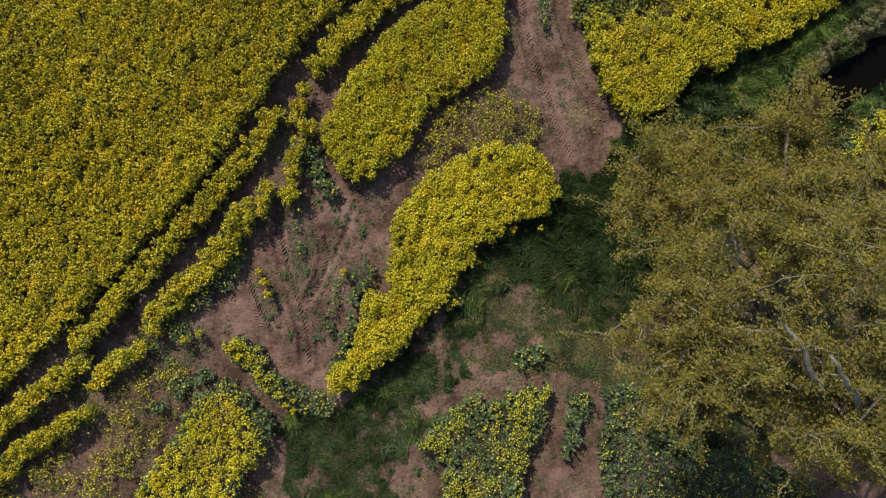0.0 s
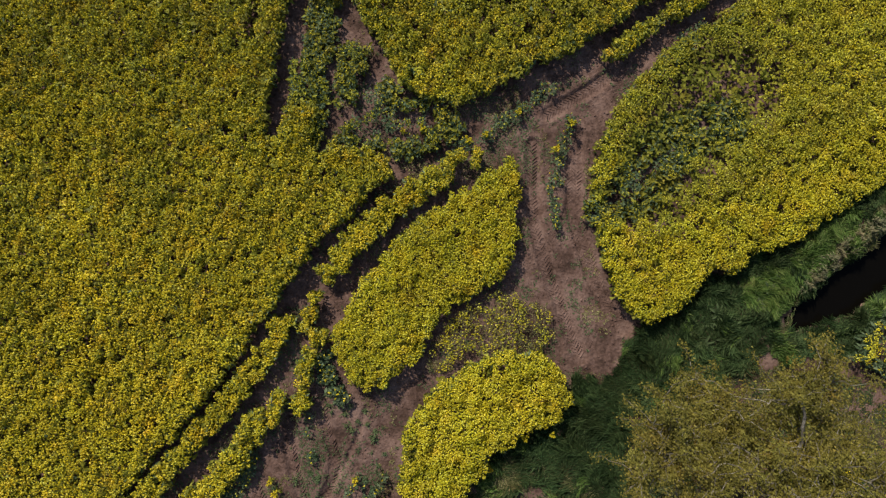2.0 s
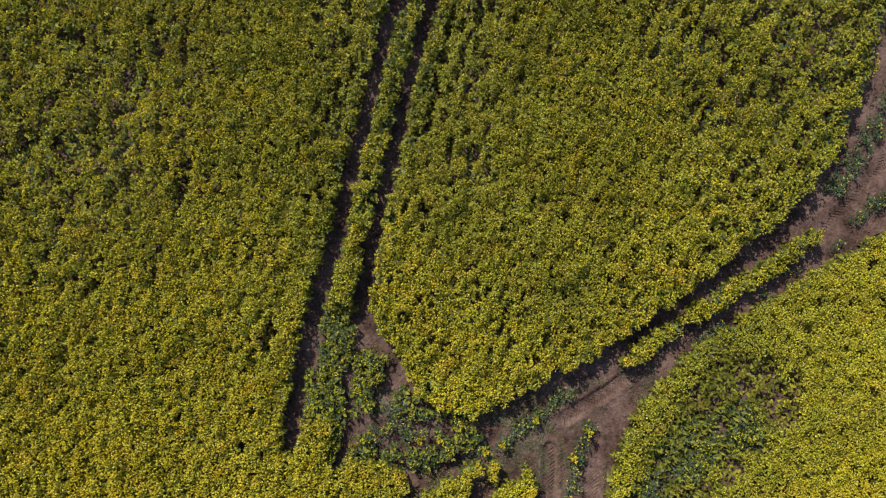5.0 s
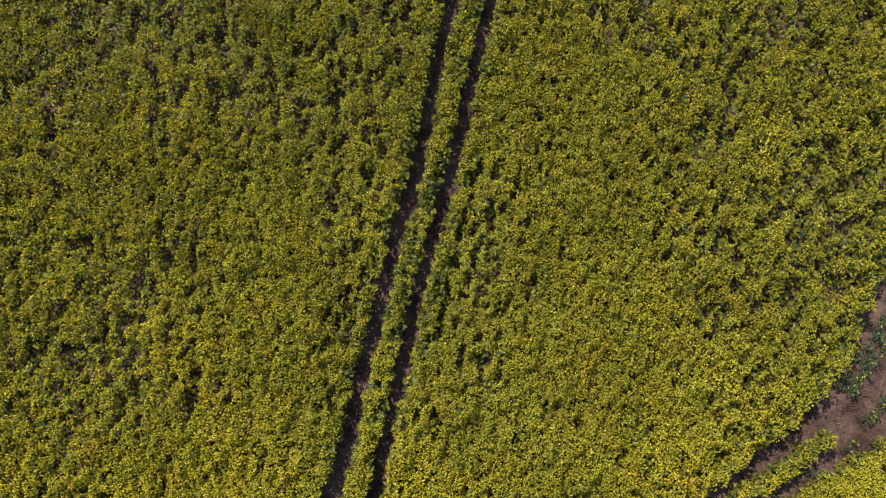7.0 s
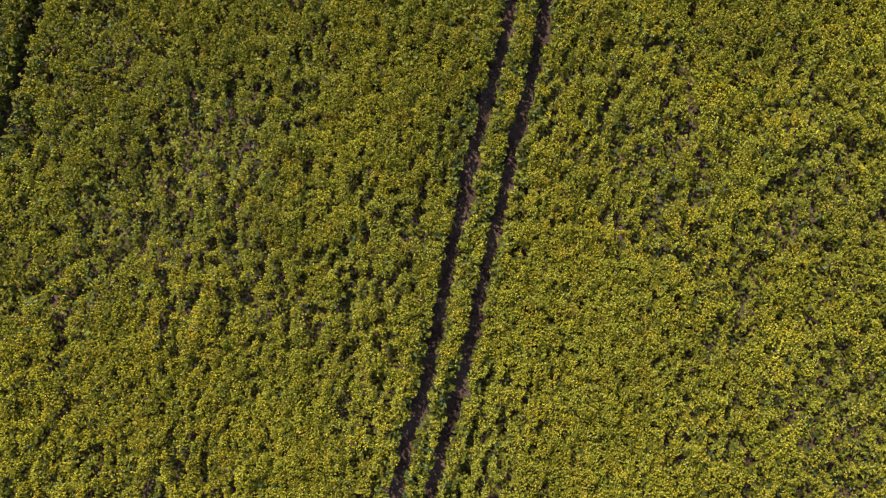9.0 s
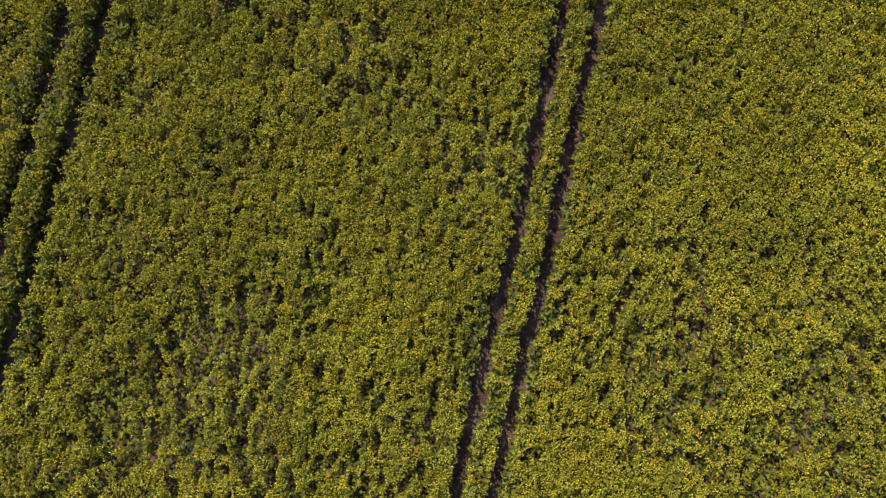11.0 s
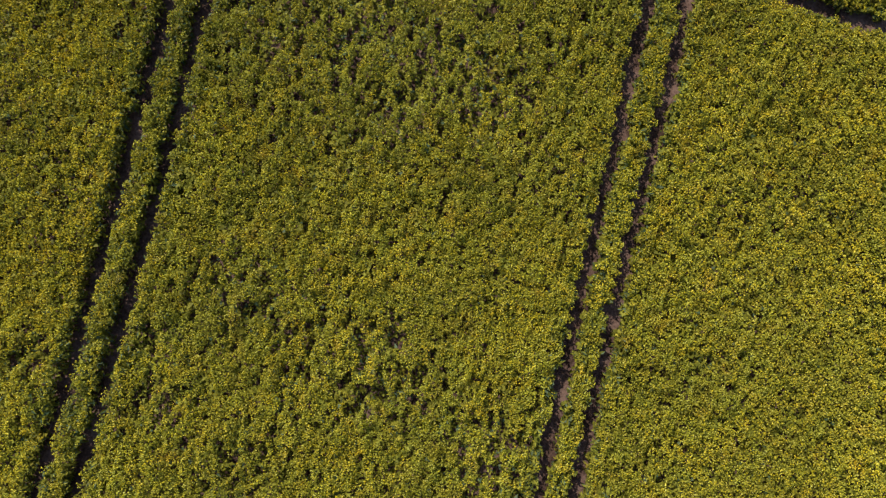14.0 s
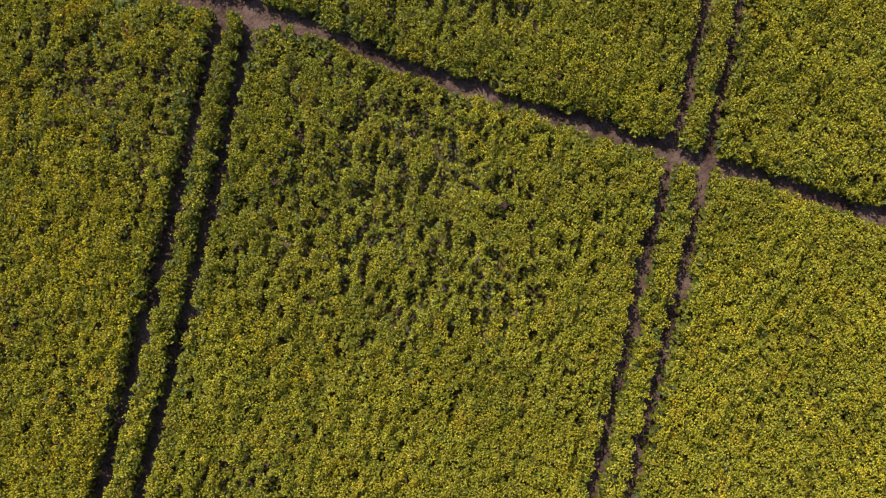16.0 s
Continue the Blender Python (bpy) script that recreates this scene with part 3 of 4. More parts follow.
def hole_at(x, y):
    i = np.clip(((y - HOLE_Y) / HOLE_CELL).astype(int), 0, HOLES.shape[0] - 1)
    j = np.clip(((x - HOLE_X) / HOLE_CELL).astype(int), 0, HOLES.shape[1] - 1)
    return HOLES[i, j]


sx, sy = lattice(-30, 26, -14, 101, 0.62)
chance = loose_at(sx, sy)
for x, y, k, dice, wide, length, lean in zip(sx, sy, chance, *rng.random((4, len(sx)))):
    if dice < 0.62 * k - 0.01:
        dig(x, y, 0.12 + 0.10 * wide * (0.5 + k) + 0.06 * smooth(0.5, 0.9, k), 0.19 + (0.12 + 0.42 * k) * length, 0.22 + 0.7 * (lean - 0.5))
# the middle of the wedge has failed in places
sx, sy = lattice(7.5, 21, 13.2, 24, 0.55)
weak = smooth(4.2, 1.2, off_line(sx, sy, WEDGE_PALE)) * smooth(0.35, 0.6, vnoise(sx, sy, 1.4, 71)) * (depth_in(sx, sy, WEDGE) > 2.0)
for x, y, k, dice, wide in zip(sx, sy, weak, *rng.random((2, len(sx)))):
    if dice < 0.75 * k:
        dig(x, y, 0.2 + 0.25 * wide, 0.25 + 0.25 * wide, 0.8)
for x, y, length in GAPS:
    for k in range(int(4 * length)):
        t = (rng.random() - 0.5) * length
        dig(x + 0.16 * t + rng.normal(0, 0.16), y + t, 0.14 + 0.10 * rng.random(), 0.16 + 0.22 * rng.random(), 0.2 + rng.normal(0, 0.4))

px, py = lattice(-42, 40, -22, 112, 0.30)
near = (np.abs(px + 0.052 * py - 0.7) < 24.7) & (py > -13.5) & (py < 101)
px, py = px[near], py[near]
wob = (vnoise(px, py, 0.7, 3) - 0.5) * 0.45
yard = depth_in(px, py, YARD) + wob * 0.7
tram = np.minimum.reduce([off_line(px, py, t) for t in (TRAM_1, TRAM_2, TRAM_3, TRAM_4)])
path = off_line(px, py, FOOTPATH)
# gaps run along the drill rows, which lie along the tramlines
ax, ay = px * 0.975 - py * 0.222, px * 0.222 + py * 0.975
gap = 0.72 * vnoise(ax, ay * 0.38, 0.42, 4) + 0.28 * vnoise(ax, ay * 0.35, 1.5, 5)
lane = depth_in(px, py, LANE) > -0.2
open_field = (yard < -0.1) & (tram + wob * 0.2 > 0.44) & (off_line(px, py, TRAM_1) > 0.44 + 0.14 * smooth(17, 20, py) * smooth(29, 24, py)) & (path + wob * 0.8 > 0.48 + 0.12 * smooth(-8, -12, px)) & ~lane
x, y = px[open_field], py[open_field]
rim = ((yard > -0.75) | (tram < 0.95) | (path < 1.1))[open_field]
loose = loose_at(x, y)
west_of = np.interp(y, [p[1] for p in TRAM_3], [p[0] for p in TRAM_3]) - x
yel = 1.0 - 0.84 * smooth(-2, 38, y) + 0.35 * smooth(-1, 1, west_of) * smooth(50, 60, y) + 0.25 * smooth(-6, -14, x) * smooth(14, 24, y) * smooth(52, 40, y) + 0.4 * (vnoise(x, y, 3.5, 7) - 0.5) + 0.25 * smooth(0.55, 0.8, vnoise(x, y, 1.3, 44)) * smooth(30, 60, y) + 0.14 * smooth(55, 75, y) * smooth(2, 12, x)
share = 1 - 0.16 * loose
hgt = (1.10 + 0.10 * smooth(14, 26, y) - 0.06 * smooth(55, 75, y)) * (0.93 + 0.14 * vnoise(x, y, 0.5, 8)) * (0.92 + 0.16 * vnoise(x, y, 2.2, 45))
hgt = hgt * (1 - 0.3 * smooth(1.5, 0.7, path[open_field]))
blue = 0.01 + 0.10 * loose
between = (depth_in(x, y, TRAM_1 + TRAM_2[::-1]) > 0) | (depth_in(x, y, TRAM_3 + TRAM_4[::-1]) > 0)
west = (x < np.interp(y, [p[1] for p in TRAM_1], [p[0] for p in TRAM_1])) | (y < 17)
beyond = y > np.interp(x, [p[0] for p in FOOTPATH], [p[1] for p in FOOTPATH])
for mask, name, label in (
        (beyond, "rapeseed_crop", "flowering yellow rapeseed crop beyond a trodden footpath"),
        (between & ~beyond, "rapeseed_strip", "narrow flowering rapeseed strip between two tractor wheel tracks"),
        (west & ~between & ~beyond, "rapeseed_crop", "dense flowering yellow rapeseed crop with dark gaps"),
        (~west & ~between & ~beyond, "rapeseed_crop", "dense flowering rapeseed crop between tramline and dirt track")):
    crop(name, x[mask], y[mask], hgt[mask], yel[mask], label, per_head=14, per_leaf=9, head_share=share[mask], edge=rim[mask], blue=blue[mask])


def stand(name, poly, label, height=1.05, foliage=None, blossom=None, bright=None, yellow=0.9, edge=0.12, keep=0.98, bare=None, per_head=27, per_leaf=7, soil=0.0, green_edge=0.0):
    d = depth_in(px, py, poly) + wob * 0.6
    ok = (d > edge) & ((gap > 0.16) | (blossom is None)) & (rng.random(len(px)) < keep)
    if bare is not None:
        ok &= depth_in(px, py, bare) + 2 * wob < -0.4
    if soil:
        ok &= 0.6 * vnoise(px, py, 1.1, 52) + 0.4 * vnoise(px, py, 0.45, 53) > soil
    x, y, d = px[ok], py[ok], d[ok]
    h = height * (0.85 + 0.3 * vnoise(x, y, 0.6, 8)) * (0.8 + 0.2 * smooth(0, 0.7, d))
    yy = np.clip(yellow + 0.4 * (vnoise(x, y, 1.6, 9) - 0.5), 0, 1)
    if bright is not None:
        yy = np.clip(yy - (0.55 + 0.3 * smooth(18, 13.5, x)) * smooth(2.2, 3.8, off_line(x, y, bright)) - 0.5 * smooth(1.3, 0.3, off_line(x, y, WEDGE_PALE)), 0, 1)
    return crop(name, x, y, h, yy, label, per_head=per_head, per_leaf=per_leaf, edge=(d < 0.7) if height > 0.6 else None,
                head_share=(1 - 0.35 * smooth(20, 13.5, x) * smooth(2.2, 3.8, off_line(x, y, bright)) - 0.9 * smooth(3.3, 0.8, off_line(x, y, WEDGE_PALE) + 2.2 * (vnoise(x, y, 1.5, 34) - 0.4)) if bright is not None else None) if blossom is None else 0.1 + 0.75 * smooth(0.9 - blossom, 1.3 - blossom, 0.25 + 0.75 * vnoise(x, y, 0.8, 31) - 0.55 * smooth(green_edge, 0.0, d - 0.8 * (vnoise(x, y, 1.1, 72) - 0.4)) * (green_edge > 0)),
                foliage=foliage or (None if blossom is None else BLUE_LEAF), even=blossom is None, bloom=0.84, flower=LEMON_FLOWER, blue=None if soil == 0.0 or foliage is STALK else np.full(len(x), 0.88))


stand("rapeseed_patch", WEDGE, "bright yellow rapeseed patch with a thin weedy middle", bare=WEDGE_BARE, yellow=1.0, bright=WEDGE_RIM)
stand("rapeseed_patch", ISLAND_A, "bright yellow oval rapeseed patch beside the dirt track", yellow=0.93)
stand("rapeseed_patch", ISLAND_B, "bright yellow kidney-shaped rapeseed patch beside grass", yellow=1.15, height=1.28)
stand("rapeseed_patch", ISLAND_C, "yellow rapeseed patch with green edges on bare soil", yellow=0.95, blossom=0.84, foliage=WEED, per_head=26, per_leaf=11, green_edge=1.5)
stand("rapeseed_patch", ISLAND_D, "half-green rapeseed patch with few yellow flowers", yellow=0.18, blossom=0.48, per_head=14, per_leaf=20, foliage=WEED)
stand("rapeseed_patch", ISLAND_E, "narrow green rapeseed patch not yet flowering", yellow=0.35, blossom=0.3, per_head=9, per_leaf=17, height=0.75)
stand("rapeseed_patch", ISLAND_F, "dark green rapeseed patch under the oak", yellow=0.15, blossom=0.22, per_head=10, per_leaf=17, height=0.75)
stand("rapeseed_patch", ISLAND_G, "small yellow and green rapeseed patch on bare soil", yellow=0.9, height=0.75, blossom=0.66, foliage=BLUE_LEAF, per_head=18, per_leaf=12)
stand("rapeseed_patch", UNDER_OAK, "scattered yellow rapeseed under the oak", yellow=0.85, keep=0.6)
stand("rapeseed_patch", FAR_SIDE, "yellow and green rapeseed patch beyond the ditch", yellow=0.6, blossom=0.6, per_head=18, per_leaf=9)
for poly, label, much, green, tall, bare_soil in (
        (THIN_A, "thin trampled rapeseed with weeds on soil", 0.66, STALK, 0.6, 0.32),
        (THIN_B, "thin trampled rapeseed scattered over bare soil", 0.55, STALK, 0.42, 0.38),
        (THIN_C, "thin green weeds and rapeseed on a turning place", 0.42, LEAF, 0.85, 0.32),
        (LANE_GREEN, "low grey-green weeds between two wheel tracks", 0.44, LEAF, 0.75, 0.30),
        (LANE_CROP, "thin green and yellow rapeseed between two wheel tracks", 0.66, LEAF, 0.85, 0.2),
        (WEDGE_BARE, "thin grey-green weeds on bare soil", 0.30, LEAF, 0.8, 0.36)):
    stand("thin_rapeseed", poly, label, height=tall, yellow=0.5, blossom=much, keep=0.9, edge=-0.7 if poly is WEDGE_BARE else -0.25, per_head=9, per_leaf=24 if green is STALK else 18, foliage=green, soil=bare_soil)


def strip(name, line, half, label, height, yellow, per_head, per_leaf, keep=1.0):
    d = off_line(px, py, line)
    ok = (d < half - 0.12 + wob * 0.3) & (gap > 0.15) & (rng.random(len(px)) < keep)
    x, y = px[ok], py[ok]
    h = height * (0.8 + 0.4 * vnoise(x, y, 0.6, 8))
    yy = np.clip(yellow + 0.6 * (vnoise(x, y, 1.2, 9) - 0.5), 0, 1)
    return crop(name, x, y, h, yy, label, per_head=per_head, per_leaf=per_leaf, edge=np.full(len(x), height > 0.6),
                foliage=None if height > 0.6 and per_head > 4 else BLUE_LEAF)


for line, half in STRIPS:
    strip("rapeseed_strip", line, half * 1.12, "narrow strip of flowering rapeseed between wheel tracks", 0.95, 0.75 if line[0][0] < 10 else 0.5, 18 if line[0][0] < 10 else 12, 6)
for line, half in LEAFY_STRIPS:
    strip("green_rapeseed", line, half, "dark green leafy rapeseed plants with few flowers", 0.64, 0.6, 2, 18, 0.85)
for line, half in WEED_STRIPS:
    strip("weed_strip", line, half, "low strip of green weeds on the soil", 0.5, 0.3, 2, 20, 0.9)

# the crop goes on at both sides, further from the walk
qx, qy = lattice(-65, 63, -25, 127, 1.0)
off = ~((np.abs(qx + 0.052 * qy - 0.7) < 24.5) & (qy > -13.3) & (qy < 100.8))
ok = off & ((depth_in(qx, qy, YARD) < -0.3) | (depth_in(qx, qy, field_east) > 0) | (depth_in(qx, qy, field_south) > 0)) & (off_line(qx, qy, FOOTPATH) > 0.8)
for t in (TRAM_1, TRAM_2, TRAM_3, TRAM_4):
    ok &= off_line(qx, qy, t) > 0.5
crop("rapeseed_crop", qx[ok], qy[ok], np.full(ok.sum(), 1.0), 0.25 + 0.7 * smooth(34, 8, qy[ok]), "outer flowering yellow rapeseed crop", 6, 3, 2.6)

# ---- grass ----
GRASS_AREA = [(6.6, 4.6), (8.4, 5.0), (10.2, 7.4), (11.8, 8.4), (13.0, 10.4), (15.0, 10.6), (17.6, 12.2), (22.6, 15.4), (34, 21.5), (34, 14), (23.4, 8.0), (20.4, 6.4), (18.5, 6.2), (16.5, 5.8), (14.4, 5.2), (12.8, 2.2), (12.4, -1.6), (8.0, -2.6), (5.6, -1.2), (4.0, 0.0), (2.7, -1.6), (1.8, -3.4), (1.7, -5.0), (0.4, -6.6), (-1.0, -9), (-2.6, -14), (-6.6, -14), (-7, -7), (-4, -6.2), (0, -3), (2.4, 0.6), (4.4, 2.2)]
DRY_AREA = [(2.0, -0.8), (3.4, 0.8), (5.6, 0.8), (8.2, -1.4), (12, 0), (12.5, 4), (16, 5.5), (21, 5), (27, 4), (27, -9), (12, -9), (8.4, -5), (5.8, -4.8), (2.6, -4.6), (0.6, -4.2)]
bx, by = lattice(-8, 27, -14, 18, 0.062)
d = depth_in(bx, by, GRASS_AREA)
dry = depth_in(bx, by, DRY_AREA)
tuft = vnoise(bx, by, 0.4, 12)
lush = vnoise(bx, by, 1.3, 11) * 0.55 + tuft * 0.45
wet = ditch_share(bx, by)
ok = (d + (lush - 0.45) * 1.8 > 0) & (lush + np.where(by < -2.5, 0.4, 0.1) * rng.random(len(bx)) > np.where(by < -2.5, 0.52, 0.24)) & (wet > np.where(by < 9.2 + 0.65 * (bx - 20.55), 0.86, 0.96)) & (off_line(bx, by, RUTS[0][0]) > 0.6) & (off_line(bx, by, RUTS[1][0]) > 0.6)
x, y = bx[ok], by[ok]
n = len(x)
ln = (0.22 + 0.22 * lush[ok] + 0.34 * smooth(0.5, 0.85, tuft[ok]) + 0.1 * rng.random(n)) * np.where(y < -2.5, 0.62, 1.0)
gz = np.where(wet[ok] < 1.15, np.maximum(ground_z(x, y), 0.14), ground_z(x, y))
# the blades lie over in swathes
lie = 9.0 * vnoise(x, y, 2.4, 54) + 2.0 * vnoise(x, y, 0.6, 55) + rng.normal(0, 0.35, n)
crest = smooth(1.8, 0.4, off_line(x, y, BANK))
dead = (wet[ok] < 2.3) & (y > 9.2 + 0.65 * (x - 20.55)) & (vnoise(x, y, 0.8, 15) + 0.5 * rng.random(n) > 0.62)
dead |= smooth(-1.6, 0.4, dry[ok]) * (0.4 + 0.6 * vnoise(x, y, 0.7, 16)) > 0.35 + 0.5 * rng.random(n)
dead &= (y > -2.5) | (vnoise(x, y, 0.9, 58) > 0.8)
ln = np.where(dead, 0.6, 1.0) * ln
v, f = leaves(np.stack([x, y, gz + ln * 0.3], -1), ln, ln * 0.07 + 0.02, 1.6, turn=lie)
bright = np.repeat(np.where(dead, 2, (0.6 * vnoise(x, y, 1.5, 14) + 0.4 * vnoise(x, y, 0.5, 56) + 0.12 * rng.random(n) + 0.25 * crest > 0.75).astype(int)), 2)
tagged(mesh_object("grass", v, f, [GRASS, FRESH, STRAW], bright), "rough dark green grass verge along the ditch", "grass", kind="stuff")
ok = (dry + (lush - 0.5) * 0.8 > 0) & (lush + 0.25 * rng.random(len(bx)) > 0.50)
x, y = bx[ok], by[ok]
ln = 0.12 + 0.16 * rng.random(len(x))
v, f = leaves(np.stack([x, y, ground_z(x, y) + 0.04], -1), ln, ln * 0.12 + 0.01, 0.8)
tagged(mesh_object("dry_grass", v, f, [STRAW, GRASS], np.repeat((vnoise(x, y, 0.7, 73) + 0.3 * rng.random(len(x)) > 0.66).astype(int), 2)), "pale dry flattened grass on bare soil", "dry grass", kind="stuff")


# ---- oak tree ----
def tube(pts, radii, sides=6):
    pts = [Vector(p) for p in pts]
    v, f = [], []
    for k, (p, r) in enumerate(zip(pts, radii)):
        d = (pts[min(k + 1, len(pts) - 1)] - pts[max(k - 1, 0)]).normalized()
        s = d.cross(Vector((0.3, 0.2, 0.93))).normalized()
        t = d.cross(s)
        for j in range(sides):
            a = 2 * math.pi * j / sides
            v.append(p + (s * math.cos(a) + t * math.sin(a)) * r)
    for k in range(len(pts) - 1):
        for j in range(sides):
            a, b = k * sides + j, k * sides + (j + 1) % sides
            f += [(a, b, b + sides), (a, b + sides, a + sides)]
    return np.array(v), np.array(f)


def limb_line(a, b, bend, count, rnd, sag=0.0):
    a, b = Vector(a), Vector(b)
    ln = (b - a).length
    out = []
    for k in range(count + 1):
        t = k / count
        j = Vector([rnd.uniform(-1, 1) for _ in range(3)]) * bend * ln * (t * (1 - t) * 2 + 0.15 * (0 < k < count))
        out.append(a.lerp(b, t) + j + Vector((0, 0, sag * ln * 4 * t * (1 - t))))
    return out


# limbs that stand out bare on top of the crown
BARE_LIMBS = [
    ([(15.9, -3.0, 3.0), (15.2, -3.8, 6.5), (14.1, -4.0, 8.7), (13.2, -3.5, 9.6), (12.5, -2.4, 10.2), (11.6, -1.6, 10.6)], 0.26),
    ([(15.9, -3.1, 3.0), (15.9, -4.4, 7.0), (15.4, -4.6, 8.8), (14.3, -3.6, 9.7), (13.4, -2.7, 10.2)], 0.24),
    ([(15.8, -2.8, 3.0), (14.6, 0.2, 5.6), (13.6, 2.6, 7.2), (13.5, 4.2, 8.0), (13.3, 5.6, 8.3)], 0.2),
    ([(15.8, -2.8, 3.0), (13.6, -0.9, 6.2), (11.6, 0.6, 7.9), (11.2, 1.9, 8.5)], 0.18),
    ([(15.8, -3.0, 3.0), (17.2, -4.4, 7.5), (16.9, -5.4, 9.2), (16.0, -5.9, 9.6)], 0.2),
]


# long low limbs reaching over the verge
OAK_REACH = [(9.4, 3.2, 6.4), (11.6, 4.4, 5.6), (14.2, 5.4, 6.8)]


def oak(base, centre, radii, limbs, seed):
    rnd = random.Random(seed)
    tree = new("oak_tree")
    tree.location = base
    fork = Vector((base[0] + 0.2, base[1] + 0.3, 2.6))
    trunk = limb_line(base, fork, 0.05, 5, rnd)
    trunk[0].z -= 0.2
    v, f = tube(trunk, [0.62, 0.5, 0.45, 0.43, 0.44, 0.4], 12)
    mesh_object("trunk", v - np.array(base), f, [BARK], parent=tree, soft=True)
    twigs, tips = [], []
    for k in range(limbs + len(OAK_REACH)):
        a = 2 * math.pi * (k + rnd.uniform(-0.25, 0.25)) / limbs
        lift = rnd.choice((0.15, 0.5, 0.8))
        out = math.sqrt(1 - lift * lift) * rnd.uniform(0.55, 0.75)
        end = Vector((centre[0] + radii[0] * out * math.cos(a), centre[1] + radii[1] * out * math.sin(a), centre[2] + radii[2] * lift * 0.75))
        if k >= limbs:
            end = Vector(OAK_REACH[k - limbs])
        line = limb_line(fork, end, 0.09, 8, rnd, 0.05)
        v, f = tube(line, [0.24 - 0.19 * i / 8 for i in range(9)], 8)
        limb = mesh_object("limb", v - np.array(base), f, [BARK], parent=tree, soft=True)
        for _ in range(14):
            s = line[rnd.randint(3, 8)]
            rr, th = math.sqrt(rnd.random()), a + rnd.gauss(0, 0.42)
            top = centre[2] + radii[2] * (1 - rr ** 2.6) - abs(rnd.gauss(0, 0.9))
            goal = Vector((centre[0] + rr * radii[0] * math.cos(th), centre[1] + rr * radii[1] * math.sin(th), top))
            if k >= limbs:
                goal = end + Vector((rnd.gauss(0, 1.3), rnd.gauss(0, 1.1), rnd.gauss(0.4, 0.5)))
            s = min(line[3:], key=lambda q: (q - goal).length)
            goal = s.lerp(goal, min(1.0, 5.5 / max((goal - s).length, 0.1)))
            branch = limb_line(s, goal, 0.13, 6, rnd, 0.03)
            v, f = tube(branch, [0.075 - 0.055 * i / 6 for i in range(7)], 5)
            mesh_object("branch", v - np.array(base), f, [TWIG], parent=limb, soft=True)
            for _ in range(10):
                q = branch[rnd.randint(2, 6)]
                w = Vector((rnd.gauss(0, 1), rnd.gauss(0, 1), rnd.gauss(0.25, 0.7))).normalized() * rnd.uniform(0.7, 1.7)
                twig = limb_line(q, q + w, 0.16, 4, rnd)
                twigs.append(tube(twig, [0.026, 0.022, 0.018, 0.014, 0.009], 3))
                tips.append(twig)
    for straight, thick in BARE_LIMBS:
        line = [p for a, b in zip(straight, straight[1:]) for p in limb_line(a, b, 0.1, 3, rnd)[:-1]] + [Vector(straight[-1])]
        v, f = tube(line, [0.85 * thick * (1 - 0.75 * i / (len(line) - 1)) for i in range(len(line))], 7)
        tagged(mesh_object("limb", v - np.array(base), f, [BARK], parent=tree, soft=True), "pale weathered bare limb")
    co, tri, _ = joined([(v, f, 0) for v, f in twigs])
    tagged(mesh_object("twig", co - np.array(base), tri, [TWIG], parent=tree), "bare grey-brown twigs", kind="stuff")
    pts = np.array([[tuple(p) for p in t] for t in tips])
    n, per = len(pts), 105
    which, at = np.repeat(np.arange(n), per), (1 - rng.random(n * per) ** 1.6) * 3.999
    k = at.astype(int)
    c = pts[which, k] * (1 - (at - k))[:, None] + pts[which, k + 1] * (at - k)[:, None]
    c = c + rng.normal(0, 0.13, c.shape)
    ln = 0.05 + 0.06 * rng.random(len(c))
    v, f = leaves(c, ln, ln * 0.75, 1.6, False)
    tagged(mesh_object("crown", v - np.array(base), f, [OAK_LEAF], parent=tree), "sparse olive-yellow spring foliage", kind="stuff")
    return tagged(tree, "broad oak with sparse olive spring leaves and grey limbs", "tree")


oak((15.8, -3.2, 0.2), (15.8, -1.2, 6.4), (9.2, 7.2, 4.0), 11, 5)


# ---- loose soil and tyre prints ----
cx, cy = lattice(-20, 22, -13, 33, 0.16)
ok = (depth_in(cx, cy, YARD) > 0.1) & (vnoise(cx, cy, 1.2, 21) * 0.6 + rng.random(len(cx)) * 0.5 > 0.62)
for poly in (WEDGE, ISLAND_A, ISLAND_B, ISLAND_C, ISLAND_D, ISLAND_F):
    ok &= depth_in(cx, cy, poly) < 0
x, y = cx[ok], cy[ok]
n = len(x)
r = 0.018 + 0.065 * rng.random(n) ** 3 + 0.012 * rng.random(n)
a = rng.random(n) * 6.28
v = np.empty((n, 5, 3))
z = ground_z(x, y) - 0.012
for k in range(4):
    q = r * (0.7 + 0.6 * rng.random(n))
    v[:, k] = np.stack([x + q * np.cos(a + k * 1.571), y + q * np.sin(a + k * 1.571), z], -1)
v[:, 4] = np.stack([x, y, z + 0.015 + r * 0.8], -1)
f = np.array([[0, 1, 4], [1, 2, 4], [2, 3, 4], [3, 0, 4]])[None] + np.arange(n)[:, None, None] * 5
tagged(mesh_object("soil_clods", v.reshape(-1, 3), f.reshape(-1, 3), [EARTH]), "small dry brown clods of loose soil", "soil", kind="stuff")


